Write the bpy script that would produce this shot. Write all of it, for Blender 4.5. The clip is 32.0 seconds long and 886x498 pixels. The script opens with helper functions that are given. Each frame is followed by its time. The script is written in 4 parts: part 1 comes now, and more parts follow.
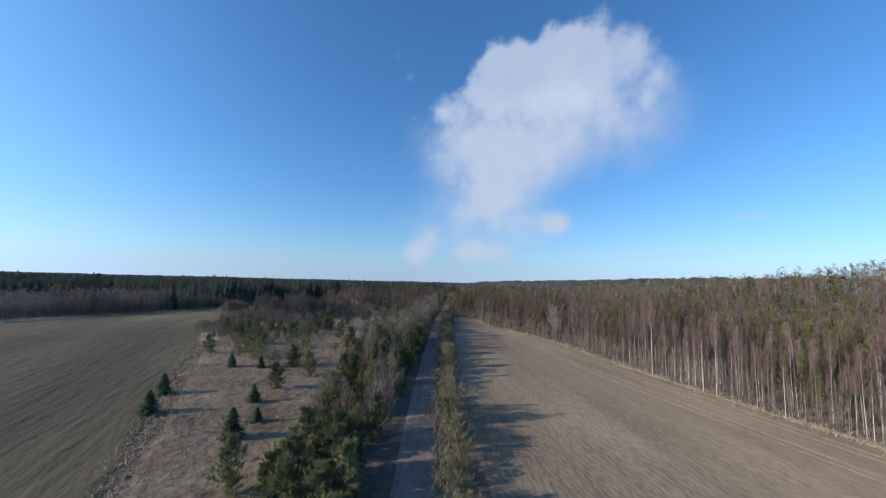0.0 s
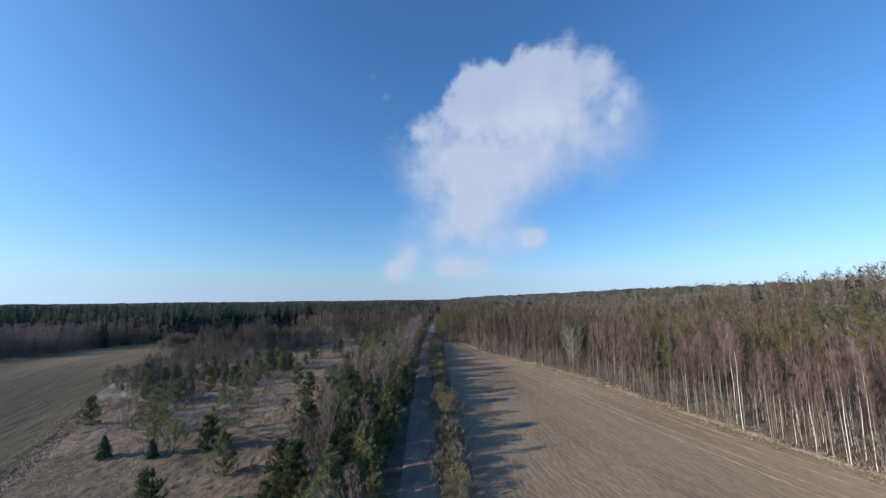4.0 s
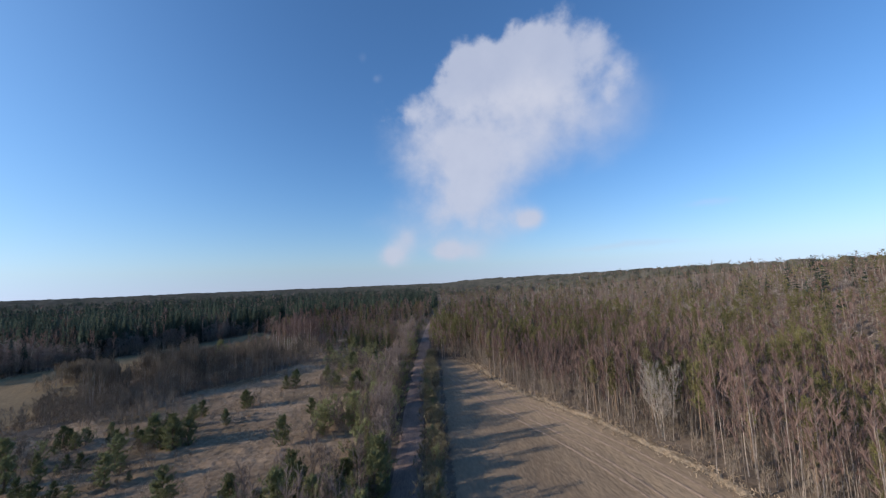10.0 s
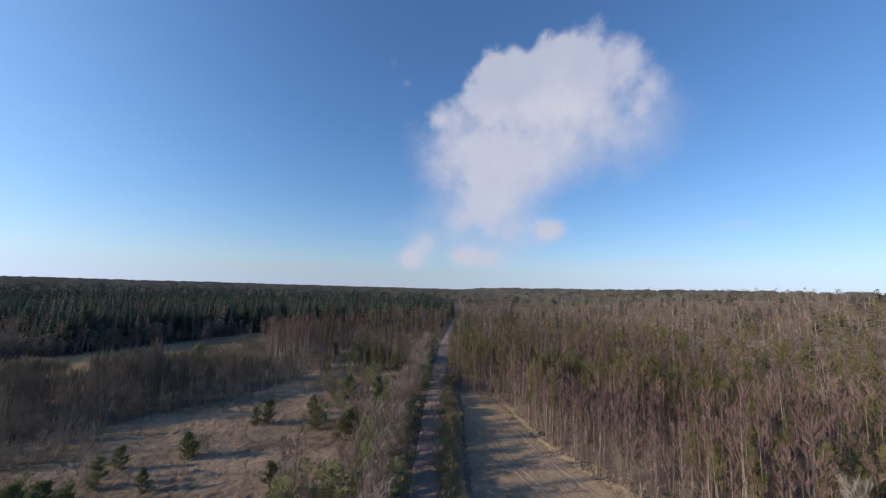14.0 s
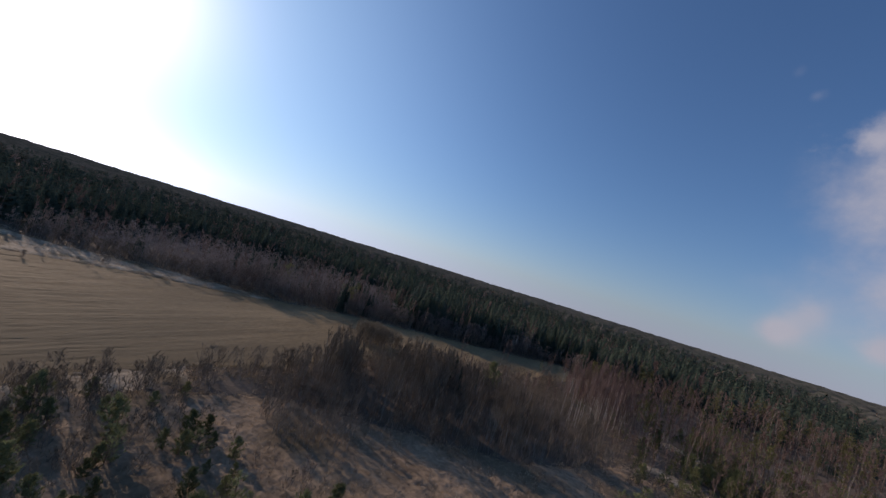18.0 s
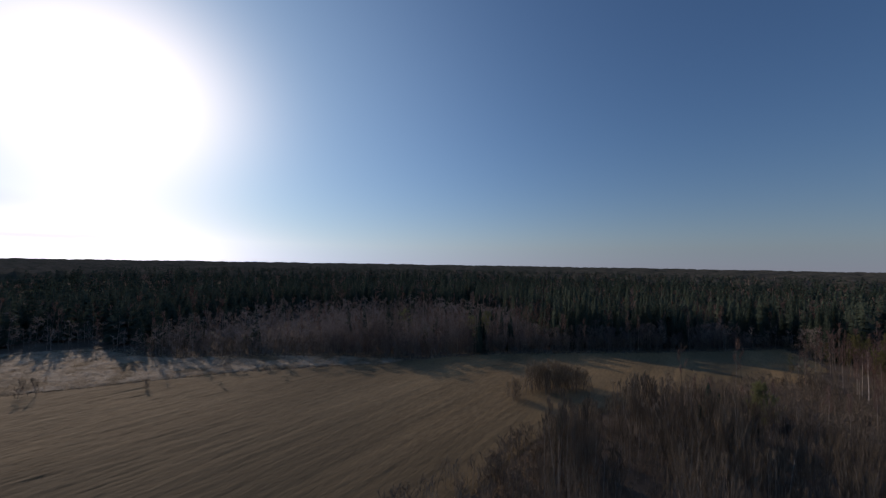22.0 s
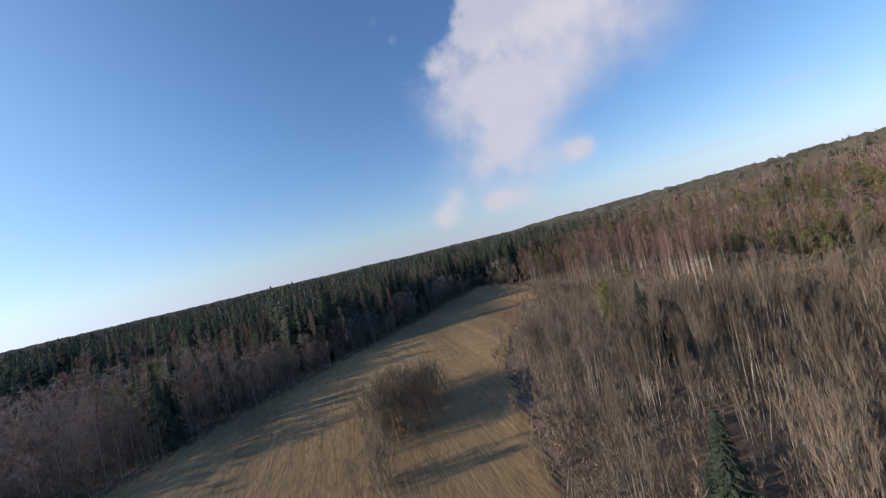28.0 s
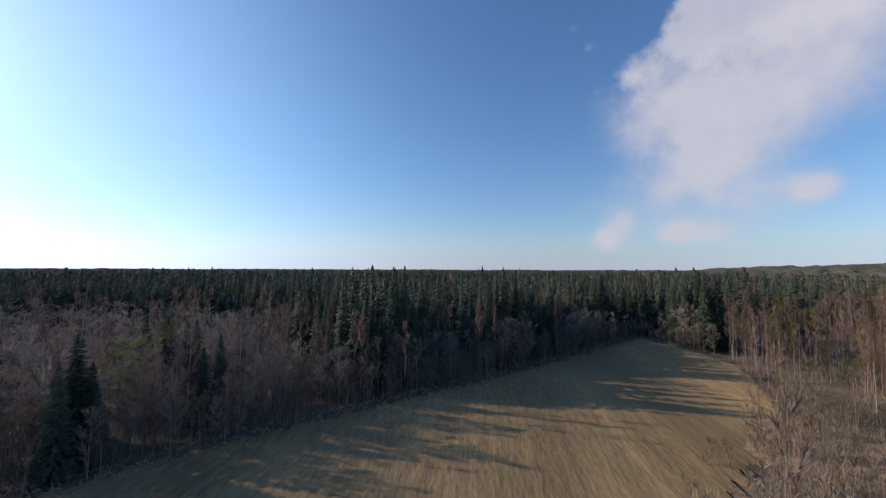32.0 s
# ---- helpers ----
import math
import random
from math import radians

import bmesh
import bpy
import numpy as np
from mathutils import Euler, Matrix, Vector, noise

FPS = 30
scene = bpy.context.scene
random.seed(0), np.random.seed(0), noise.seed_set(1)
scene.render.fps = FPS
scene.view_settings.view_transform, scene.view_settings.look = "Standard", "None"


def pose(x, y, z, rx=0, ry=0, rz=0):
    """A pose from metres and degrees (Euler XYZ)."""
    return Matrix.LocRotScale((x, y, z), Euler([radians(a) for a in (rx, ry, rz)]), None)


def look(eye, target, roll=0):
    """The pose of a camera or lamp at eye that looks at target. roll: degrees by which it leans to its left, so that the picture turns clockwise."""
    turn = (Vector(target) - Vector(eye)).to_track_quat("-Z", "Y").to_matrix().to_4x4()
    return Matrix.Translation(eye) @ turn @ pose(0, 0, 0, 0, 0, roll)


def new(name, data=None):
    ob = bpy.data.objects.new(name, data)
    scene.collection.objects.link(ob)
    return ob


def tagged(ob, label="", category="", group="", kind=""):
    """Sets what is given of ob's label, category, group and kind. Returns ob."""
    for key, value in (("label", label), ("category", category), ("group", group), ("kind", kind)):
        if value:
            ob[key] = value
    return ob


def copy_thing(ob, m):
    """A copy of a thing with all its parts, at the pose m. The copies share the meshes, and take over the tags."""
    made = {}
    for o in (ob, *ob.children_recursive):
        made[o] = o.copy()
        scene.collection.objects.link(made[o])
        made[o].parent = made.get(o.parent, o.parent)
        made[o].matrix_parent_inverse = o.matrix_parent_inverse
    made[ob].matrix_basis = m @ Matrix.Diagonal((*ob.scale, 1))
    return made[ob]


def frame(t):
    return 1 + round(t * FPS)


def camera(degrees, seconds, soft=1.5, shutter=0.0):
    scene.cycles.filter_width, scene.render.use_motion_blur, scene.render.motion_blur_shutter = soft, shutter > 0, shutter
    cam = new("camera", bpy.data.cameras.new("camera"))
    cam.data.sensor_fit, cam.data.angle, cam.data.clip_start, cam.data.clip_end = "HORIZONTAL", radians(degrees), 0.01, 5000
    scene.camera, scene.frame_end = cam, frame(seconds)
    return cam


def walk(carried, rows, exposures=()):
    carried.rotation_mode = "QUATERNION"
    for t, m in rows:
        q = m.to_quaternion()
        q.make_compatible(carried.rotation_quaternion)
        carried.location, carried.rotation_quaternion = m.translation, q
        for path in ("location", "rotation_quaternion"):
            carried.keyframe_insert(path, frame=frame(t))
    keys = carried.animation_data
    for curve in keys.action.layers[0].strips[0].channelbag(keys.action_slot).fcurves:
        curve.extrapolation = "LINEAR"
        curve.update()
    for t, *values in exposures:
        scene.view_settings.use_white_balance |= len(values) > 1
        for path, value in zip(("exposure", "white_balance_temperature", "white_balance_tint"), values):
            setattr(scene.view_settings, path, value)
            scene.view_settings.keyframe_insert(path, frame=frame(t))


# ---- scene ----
# ------------------------------------------------------------------ camera
cam = camera(101.55, 32.0, soft=1.38)
# seconds, place (metres), heading to the left, tilt up, lean (degrees)
PATH = [
    (0.0, 0.00, 0.00, 18.00, 1.51, 5.29, 1.42),
    (0.5, -0.40, 3.25, 18.36, 1.60, 5.01, 1.64),
    (1.0, -0.77, 6.18, 18.62, 1.54, 5.22, 1.05),
    (1.5, -1.63, 8.68, 18.57, -0.02, 5.01, -1.28),
    (2.0, -2.72, 10.90, 18.47, -1.48, 5.61, -1.50),
    (2.5, -3.44, 13.28, 18.40, -1.93, 6.30, -1.30),
    (3.0, -3.80, 15.97, 18.67, -2.19, 6.82, -1.29),
    (3.5, -3.53, 19.22, 18.96, -2.10, 7.65, -1.09),
    (5.5, 0.56, 40.46, 19.99, 0.03, 8.18, 0.31),
    (6.0, 0.50, 43.42, 20.41, 0.22, 7.79, 0.12),
    (6.5, 0.28, 45.95, 20.86, -0.43, 7.81, -1.62),
    (7.0, -0.24, 48.45, 21.43, -0.80, 7.61, -4.18),
    (7.5, -0.81, 50.95, 22.10, -2.33, 8.60, -4.32),
    (8.0, -1.70, 53.63, 22.75, -4.03, 8.58, -4.44),
    (8.5, -1.88, 56.83, 23.80, -4.33, 5.88, -5.10),
    (9.0, -1.76, 59.67, 24.68, -4.30, 4.87, -4.85),
    (9.5, -1.37, 62.14, 25.31, -3.00, 5.44, -2.45),
    (10.0, -0.83, 64.93, 25.86, -2.08, 5.28, -2.33),
    (10.5, -0.23, 67.98, 26.43, -1.04, 4.42, -2.24),
    (11.0, 0.43, 71.12, 26.98, 0.36, 3.73, -2.19),
    (11.5, 0.43, 74.33, 27.17, 1.08, 3.42, -1.81),
    (12.0, 0.41, 78.07, 27.38, 1.98, 2.81, -1.50),
    (12.5, 0.21, 81.62, 27.56, 3.15, 3.01, -1.11),
    (13.0, -0.50, 84.50, 27.63, 2.01, 3.87, 0.50),
    (13.5, -1.65, 87.16, 27.65, 0.74, 5.00, 1.74),
    (15.5, -5.93, 100.45, 26.50, 1.22, 8.23, 2.15),
    (16.0, -5.35, 105.76, 26.82, 9.42, 7.73, 2.38),
    (16.5, -6.22, 111.78, 27.07, 21.83, 7.04, 9.45),
    (17.0, -8.85, 116.68, 26.85, 32.78, 6.74, 13.52),
    (17.5, -12.75, 119.18, 26.80, 41.04, 5.46, 15.63),
    (18.0, -16.93, 120.40, 28.59, 49.56, 2.86, 17.24),
    (18.5, -20.21, 121.03, 29.97, 58.65, 0.54, 17.72),
    (19.0, -23.76, 121.82, 30.44, 64.82, -0.81, 17.61),
    (19.5, -27.41, 122.41, 30.35, 66.00, -0.43, 17.16),
    (20.0, -31.36, 122.17, 30.22, 66.05, 0.34, 17.04),
    (20.5, -35.71, 121.47, 30.05, 67.25, 0.60, 15.00),
    (21.0, -39.98, 120.79, 29.74, 68.28, 1.10, 13.48),
    (21.5, -44.17, 121.02, 29.14, 67.24, 2.35, 8.03),
    (22.0, -49.46, 121.77, 28.39, 61.21, 2.36, 0.95),
    (22.5, -56.39, 122.71, 27.70, 49.73, 1.78, -2.56),
    (23.0, -61.07, 123.79, 27.23, 44.58, 1.38, -4.89),
    (23.5, -65.15, 124.70, 26.98, 38.93, 0.06, -8.14),
    (24.0, -69.48, 125.12, 26.72, 33.01, -0.83, -8.21),
    (24.5, -73.83, 125.77, 26.26, 27.86, -0.91, -9.60),
    (25.0, -78.63, 127.42, 24.96, 22.37, -0.48, -9.97),
    (25.5, -82.27, 130.21, 23.68, 17.10, -0.79, -7.87),
    (26.0, -85.28, 132.97, 22.39, 13.45, -0.78, -9.40),
    (26.5, -88.22, 135.12, 21.08, 10.86, -0.12, -9.60),
    (28.5, -97.69, 147.51, 18.69, 7.09, -0.33, -13.92),
    (29.0, -98.78, 151.34, 18.57, 7.34, -0.58, -12.66),
    (29.5, -99.39, 155.36, 18.38, 7.83, 0.45, -11.65),
    (30.0, -99.65, 159.90, 18.29, 8.89, 1.35, -11.02),
    (30.5, -99.53, 164.48, 18.19, 11.97, 2.52, -5.53),
    (31.0, -99.66, 169.13, 18.26, 13.74, 1.84, -3.84),
    (31.5, -100.15, 173.57, 18.30, 14.98, 1.49, -3.06),
    (32.0, -100.66, 177.68, 18.42, 30.25, 3.28, 0.19),
]


def heading(x, y, z, turn, tilt, lean):
    a, b = radians(turn), radians(tilt)
    ahead = Vector((-math.sin(a) * math.cos(b), math.cos(a) * math.cos(b), math.sin(b)))
    return look((x, y, z), Vector((x, y, z)) + ahead * 10, lean)


walk(cam, [(t, heading(*row)) for t, *row in PATH],
     [(0, 0.48, 6250, 11), (8.0, 0.45, 6550, 15), (13.0, 0.43, 7000, 19), (15.5, 0.45, 7150, 21), (17.0, 0.2, 7350, 23), (18.5, -0.25, 7450, 26), (20.0, -0.6, 7500, 25), (21.0, -0.7, 7450, 24),
      (22.5, -0.62, 7500, 24), (24.0, -0.06, 7600, 24), (25.2, 0.26, 7600, 22), (26.5, 0.46, 7500, 21), (30.5, 0.56, 7450, 20), (32.0, 0.42, 7450, 20)])

# ------------------------------------------------------------------ light
SUN_AZ, SUN_EL = radians(-105), radians(19)
sun_way = Vector((math.sin(SUN_AZ) * math.cos(SUN_EL), math.cos(SUN_AZ) * math.cos(SUN_EL), math.sin(SUN_EL)))
sun = new("sun", bpy.data.lights.new("sun", "SUN"))
sun.data.energy, sun.data.angle, sun.data.color = 4.1, radians(0.55), (1.0, 0.865, 0.69)
sun.matrix_world = look(sun_way * 100, (0, 0, 0))

world = bpy.data.worlds.new("sky")
scene.world = world
world.use_nodes = True


def maths(tree, op, a, b=None, c=None, clamp=False):
    n = tree.nodes.new("ShaderNodeMath")
    n.operation, n.use_clamp = op, clamp
    for i, v in enumerate((a, b, c)):
        if v is None:
            continue
        if isinstance(v, (int, float)):
            n.inputs[i].default_value = v
        else:
            tree.links.new(v, n.inputs[i])
    return n.outputs[0]


def build_sky():
    t = world.node_tree
    t.nodes.clear()
    out, back = t.nodes.new("ShaderNodeOutputWorld"), t.nodes.new("ShaderNodeBackground")
    t.links.new(back.outputs[0], out.inputs[0])
    air = t.nodes.new("ShaderNodeTexSky")
    air.sky_type, air.sun_disc = "NISHITA", False
    air.sun_elevation, air.sun_rotation = SUN_EL, SUN_AZ
    up = t.nodes.new("ShaderNodeCombineXYZ")
    air.altitude, air.air_density, air.dust_density, air.ozone_density = 100, 1.0, 0.65, 3.0
    where = t.nodes.new("ShaderNodeTexCoord")
    part_xyz = t.nodes.new("ShaderNodeSeparateXYZ")
    t.links.new(where.outputs["Generated"], part_xyz.inputs[0])
    x, y, z = part_xyz.outputs
    t.links.new(x, up.inputs[0])
    t.links.new(y, up.inputs[1])
    t.links.new(maths(t, "MAXIMUM", z, 0.045), up.inputs[2])
    t.links.new(up.outputs[0], air.inputs["Vector"])
    az = maths(t, "MULTIPLY", maths(t, "ARCTAN2", x, y), 57.2958)
    el = maths(t, "MULTIPLY", maths(t, "ARCSINE", z), 57.2958)

    def fluff(scale, detail, rough):
        n = t.nodes.new("ShaderNodeTexNoise")
        n.inputs["Scale"].default_value, n.inputs["Detail"].default_value = scale, detail
        n.inputs["Roughness"].default_value = rough
        t.links.new(where.outputs["Generated"], n.inputs["Vector"])
        return n
    big, fine = fluff(6.5, 9, 0.56), fluff(16, 8, 0.55)
    bend = t.nodes.new("ShaderNodeSeparateXYZ")
    t.links.new(big.outputs["Color"], bend.inputs[0])
    az2 = maths(t, "ADD", az, maths(t, "MULTIPLY", maths(t, "SUBTRACT", bend.outputs[0], 0.5), 11))
    el2 = maths(t, "ADD", el, maths(t, "MULTIPLY", maths(t, "SUBTRACT", bend.outputs[2], 0.5), 9))

    def puff(a, e, ra, re, strength, lines=(az2, el2)):
        u = maths(t, "DIVIDE", maths(t, "SUBTRACT", lines[0], a), ra)
        v = maths(t, "DIVIDE", maths(t, "SUBTRACT", lines[1], e), re)
        d = maths(t, "ADD", maths(t, "MULTIPLY", u, u), maths(t, "MULTIPLY", v, v))
        return maths(t, "MULTIPLY", maths(t, "EXPONENT", maths(t, "MULTIPLY", d, -1.0)), strength)

    def total(puffs):
        s = puffs[0]
        for p in puffs[1:]:
            s = maths(t, "ADD", s, p)
        return s
    # the one tall cloud ahead: firm heads, a soft body with a trailing foot, and thin veils beside it
    heads = total([puff(*p) for p in ((22, 34, 3.6, 3.0, 0.75), (26.5, 31.5, 3.4, 3.0, 0.7), (17, 32.5, 3.4, 3.0, 0.8), (29.5, 26.5, 3.6, 3.6, 0.6), (7, 31.5, 4.0, 2.8, 0.75), (3, 29.5, 3.6, 2.8, 0.6),
                                      (-2, 26, 4.0, 2.8, 0.62), (12, 29, 6.5, 4.5, 0.95), (21, 28, 6.0, 5.0, 0.75), (5, 25.5, 6.0, 4.0, 0.5), (13, 33, 3.0, 2.4, 0.6))])
    body = total([puff(*p) for p in ((12, 24.5, 11, 6.5, 0.75), (22, 25, 8, 6.5, 0.6), (2, 21.5, 6.5, 6, 0.45), (5.5, 16, 7.5, 6, 0.72), (13, 18, 7, 5, 0.55), (8, 11, 5.5, 5.5, 0.72),
                                     (-3, 15, 7, 8, 0.22), (27, 20, 8, 5, 0.3), (32, 24, 5, 6, 0.22), (0, 8, 9, 5, 0.2), (13, 7, 6, 4, 0.14))])
    firm = t.nodes.new("ShaderNodeMapRange")
    firm.interpolation_type = "SMOOTHSTEP"
    firm.inputs["From Min"].default_value, firm.inputs["From Max"].default_value = 0.34, 1.0
    t.links.new(maths(t, "ADD", heads, maths(t, "ADD", maths(t, "MULTIPLY", maths(t, "SUBTRACT", big.outputs["Fac"], 0.5), 0.9), maths(t, "MULTIPLY", maths(t, "SUBTRACT", fine.outputs["Fac"], 0.5), 0.9))), firm.inputs["Value"])
    tall = maths(t, "MULTIPLY", body, maths(t, "ADD", 0.1, maths(t, "ADD", maths(t, "MULTIPLY", fine.outputs["Fac"], 0.7), maths(t, "MULTIPLY", big.outputs["Fac"], 1.1))))
    straight = (maths(t, "ADD", az, maths(t, "MULTIPLY", maths(t, "SUBTRACT", fine.outputs["Fac"], 0.5), 3)),
                maths(t, "ADD", el, maths(t, "MULTIPLY", maths(t, "SUBTRACT", bend.outputs[1], 0.5), 2)))
    small = total([puff(*p, straight) for p in ((-9.7, 32.9, 1.0, 0.9, 0.28), (-7.5, 30.4, 1.0, 0.7, 0.36), (-5.7, 4.3, 2.0, 1.6, 1.3), (-3.5, 6.8, 1.8, 1.8, 0.6),
                                               (2.8, 4.9, 2.2, 1.5, 1.5), (7, 4.5, 2.4, 1.8, 0.65), (15.8, 9.2, 2.2, 1.5, 1.3), (39, 8.8, 3.5, 0.6, 0.5), (29, 4.2, 10, 0.6, 0.55),
                                               (-122, 6.0, 12, 1.4, 0.7), (-108, 2.2, 14, 0.6, 0.6), (-135, 4.0, 9, 1.8, 0.8))])
    ramp = t.nodes.new("ShaderNodeMapRange")
    ramp.interpolation_type = "SMOOTHSTEP"
    ramp.inputs["From Min"].default_value, ramp.inputs["From Max"].default_value = 0.1, 1.3
    t.links.new(maths(t, "ADD", tall, small), ramp.inputs["Value"])
    clear = maths(t, "MULTIPLY", maths(t, "SUBTRACT", 1.0, maths(t, "MULTIPLY", firm.outputs[0], 0.72)), maths(t, "SUBTRACT", 1.0, maths(t, "MULTIPLY", ramp.outputs[0], 0.86)))
    veil = maths(t, "SUBTRACT", 1.0, clear)
    mix = t.nodes.new("ShaderNodeMix")
    mix.data_type = "RGBA"
    t.links.new(veil, mix.inputs["Factor"])
    # pale air low over the horizon, deeper blue above
    tint = t.nodes.new("ShaderNodeMix")
    tint.data_type, tint.blend_type = "RGBA", "MULTIPLY"
    tint.inputs["Factor"].default_value = 1.0
    t.links.new(air.outputs[0], tint.inputs[6])
    tint.inputs[7].default_value = (0.50, 0.83, 1.06, 1)
    grey = t.nodes.new("ShaderNodeRGBToBW")
    t.links.new(air.outputs[0], grey.inputs[0])
    pale = t.nodes.new("ShaderNodeMix")
    pale.data_type, pale.blend_type = "RGBA", "MULTIPLY"
    pale.inputs["Factor"].default_value = 1.0
    t.links.new(grey.outputs[0], pale.inputs[6])
    pale.inputs[7].default_value = (0.57, 0.69, 0.925, 1)
    low = maths(t, "MULTIPLY", maths(t, "EXPONENT", maths(t, "MULTIPLY", maths(t, "MAXIMUM", el, 0.0), -0.15)), 0.86)
    air2 = t.nodes.new("ShaderNodeMix")
    air2.data_type = "RGBA"
    t.links.new(low, air2.inputs["Factor"])
    t.links.new(tint.outputs[2], air2.inputs[6])
    t.links.new(pale.outputs[2], air2.inputs[7])
    bright = t.nodes.new("ShaderNodeMapRange")
    bright.interpolation_type = "SMOOTHSTEP"
    bright.inputs["From Min"].default_value, bright.inputs["From Max"].default_value = 9.0, 26.0
    t.links.new(grey.outputs[0], bright.inputs["Value"])
    white = t.nodes.new("ShaderNodeMix")
    white.data_type, white.blend_type = "RGBA", "MULTIPLY"
    white.inputs["Factor"].default_value = 1.0
    t.links.new(grey.outputs[0], white.inputs[6])
    white.inputs[7].default_value = (0.84, 0.88, 0.95, 1)
    air3 = t.nodes.new("ShaderNodeMix")
    air3.data_type = "RGBA"
    t.links.new(bright.outputs[0], air3.inputs["Factor"])
    t.links.new(air2.outputs[2], air3.inputs[6])
    t.links.new(white.outputs[2], air3.inputs[7])
    haze = t.nodes.new("ShaderNodeMix")
    haze.data_type = "RGBA"
    t.links.new(puff(math.degrees(SUN_AZ), math.degrees(SUN_EL), 39, 27, 0.5, (az, el)), haze.inputs["Factor"])
    t.links.new(air3.outputs[2], haze.inputs[6])
    haze.inputs[7].default_value = (4.0, 6.9, 10.0, 1)
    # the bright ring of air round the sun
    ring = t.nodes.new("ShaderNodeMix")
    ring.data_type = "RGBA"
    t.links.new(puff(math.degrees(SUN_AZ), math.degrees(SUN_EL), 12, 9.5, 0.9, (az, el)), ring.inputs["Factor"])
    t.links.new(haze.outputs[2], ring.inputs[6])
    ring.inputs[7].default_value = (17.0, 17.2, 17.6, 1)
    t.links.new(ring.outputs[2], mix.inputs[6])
    glow = t.nodes.new("ShaderNodeMix")
    glow.data_type = "RGBA"
    lit = t.nodes.new("ShaderNodeMapRange")
    lit.inputs["From Min"].default_value, lit.inputs["From Max"].default_value = 0.3, 1.3
    t.links.new(maths(t, "ADD", maths(t, "MULTIPLY", fine.outputs["Fac"], 0.8), maths(t, "MULTIPLY", el, 0.016)), lit.inputs["Value"])
    t.links.new(lit.outputs[0], glow.inputs["Factor"])
    glow.inputs[6].default_value, glow.inputs[7].default_value = CLOUD_LOW, CLOUD_TOP
    t.links.new(glow.outputs[2], mix.inputs[7])
    t.links.new(mix.outputs[2], back.inputs["Color"])
    back.inputs["Strength"].default_value = 0.133


CLOUD_LOW, CLOUD_TOP = (2.8, 3.2, 3.95, 1), (3.4, 3.8, 4.45, 1)
build_sky()


# ------------------------------------------------------------------ materials
def material(name, dark, light, scale=1.0, fine=20.0, rough=0.9, bump=0.3, per_object=0.0, per_island=0.0, spots=None, stretch=(1, 1, 1), turn=0.0, coords="Object", gloss=0.12, sheer=0.0, matt=0.45):
    """Two tones mixed by a broad and a fine grain, with relief, and a share of chance per object or per piece."""
    m = bpy.data.materials.new(name)
    m.use_nodes = True
    t = m.node_tree
    b = t.nodes["Principled BSDF"]
    b.inputs["Roughness"].default_value = rough
    b.inputs["Specular IOR Level"].default_value = gloss
    b.inputs["Diffuse Roughness"].default_value = 0.1 if sheer else matt
    co = t.nodes.new("ShaderNodeTexCoord")
    mp = t.nodes.new("ShaderNodeMapping")
    mp.vector_type = "TEXTURE"
    mp.inputs["Scale"].default_value = tuple(1 / q for q in stretch)
    mp.inputs["Rotation"].default_value = (0, 0, turn)
    t.links.new(co.outputs[coords], mp.inputs[0])

    def grain(s, detail):
        n = t.nodes.new("ShaderNodeTexNoise")
        n.inputs["Scale"].default_value, n.inputs["Detail"].default_value = s, detail
        t.links.new(mp.outputs[0], n.inputs["Vector"])
        return n.outputs["Fac"]
    g1, g2 = grain(scale, 4), grain(fine, 3)
    f = maths(t, "ADD", maths(t, "MULTIPLY", maths(t, "SUBTRACT", g1, 0.5), 1.8), maths(t, "MULTIPLY", maths(t, "SUBTRACT", g2, 0.5), 1.4))
    f = maths(t, "ADD", f, 0.5)
    if per_object:
        f = maths(t, "ADD", f, maths(t, "MULTIPLY", maths(t, "SUBTRACT", t.nodes.new("ShaderNodeObjectInfo").outputs["Random"], 0.5), per_object))
    if per_island:
        f = maths(t, "ADD", f, maths(t, "MULTIPLY", maths(t, "SUBTRACT", t.nodes.new("ShaderNodeNewGeometry").outputs["Random Per Island"], 0.5), per_island))
    f = maths(t, "ADD", f, 0.0, clamp=True)
    mix = t.nodes.new("ShaderNodeMix")
    mix.data_type = "RGBA"
    mix.inputs[6].default_value, mix.inputs[7].default_value = (*dark, 1), (*light, 1)
    t.links.new(f, mix.inputs["Factor"])
    colour = mix.outputs[2]
    if spots:
        tone, size, low, high = spots
        r = t.nodes.new("ShaderNodeMapRange")
        r.inputs["From Min"].default_value, r.inputs["From Max"].default_value = low, high
        t.links.new(grain(size, 5), r.inputs["Value"])
        m2 = t.nodes.new("ShaderNodeMix")
        m2.data_type = "RGBA"
        t.links.new(r.outputs[0], m2.inputs["Factor"])
        t.links.new(colour, m2.inputs[6])
        m2.inputs[7].default_value = (*tone, 1)
        colour = m2.outputs[2]
    t.links.new(colour, b.inputs["Base Color"])
    if bump:
        bp = t.nodes.new("ShaderNodeBump")
        bp.inputs["Strength"].default_value, bp.inputs["Distance"].default_value = bump, 0.15
        t.links.new(f, bp.inputs["Height"])
        t.links.new(bp.outputs[0], b.inputs["Normal"])
    if sheer:
        # thin round twigs and blades: light also comes through from behind
        thin, both = t.nodes.new("ShaderNodeBsdfTranslucent"), t.nodes.new("ShaderNodeMixShader")
        t.links.new(colour, thin.inputs[0])
        both.inputs[0].default_value = sheer
        t.links.new(b.outputs[0], both.inputs[1])
        t.links.new(thin.outputs[0], both.inputs[2])
        t.links.new(both.outputs[0], t.nodes["Material Output"].inputs[0])
    return m


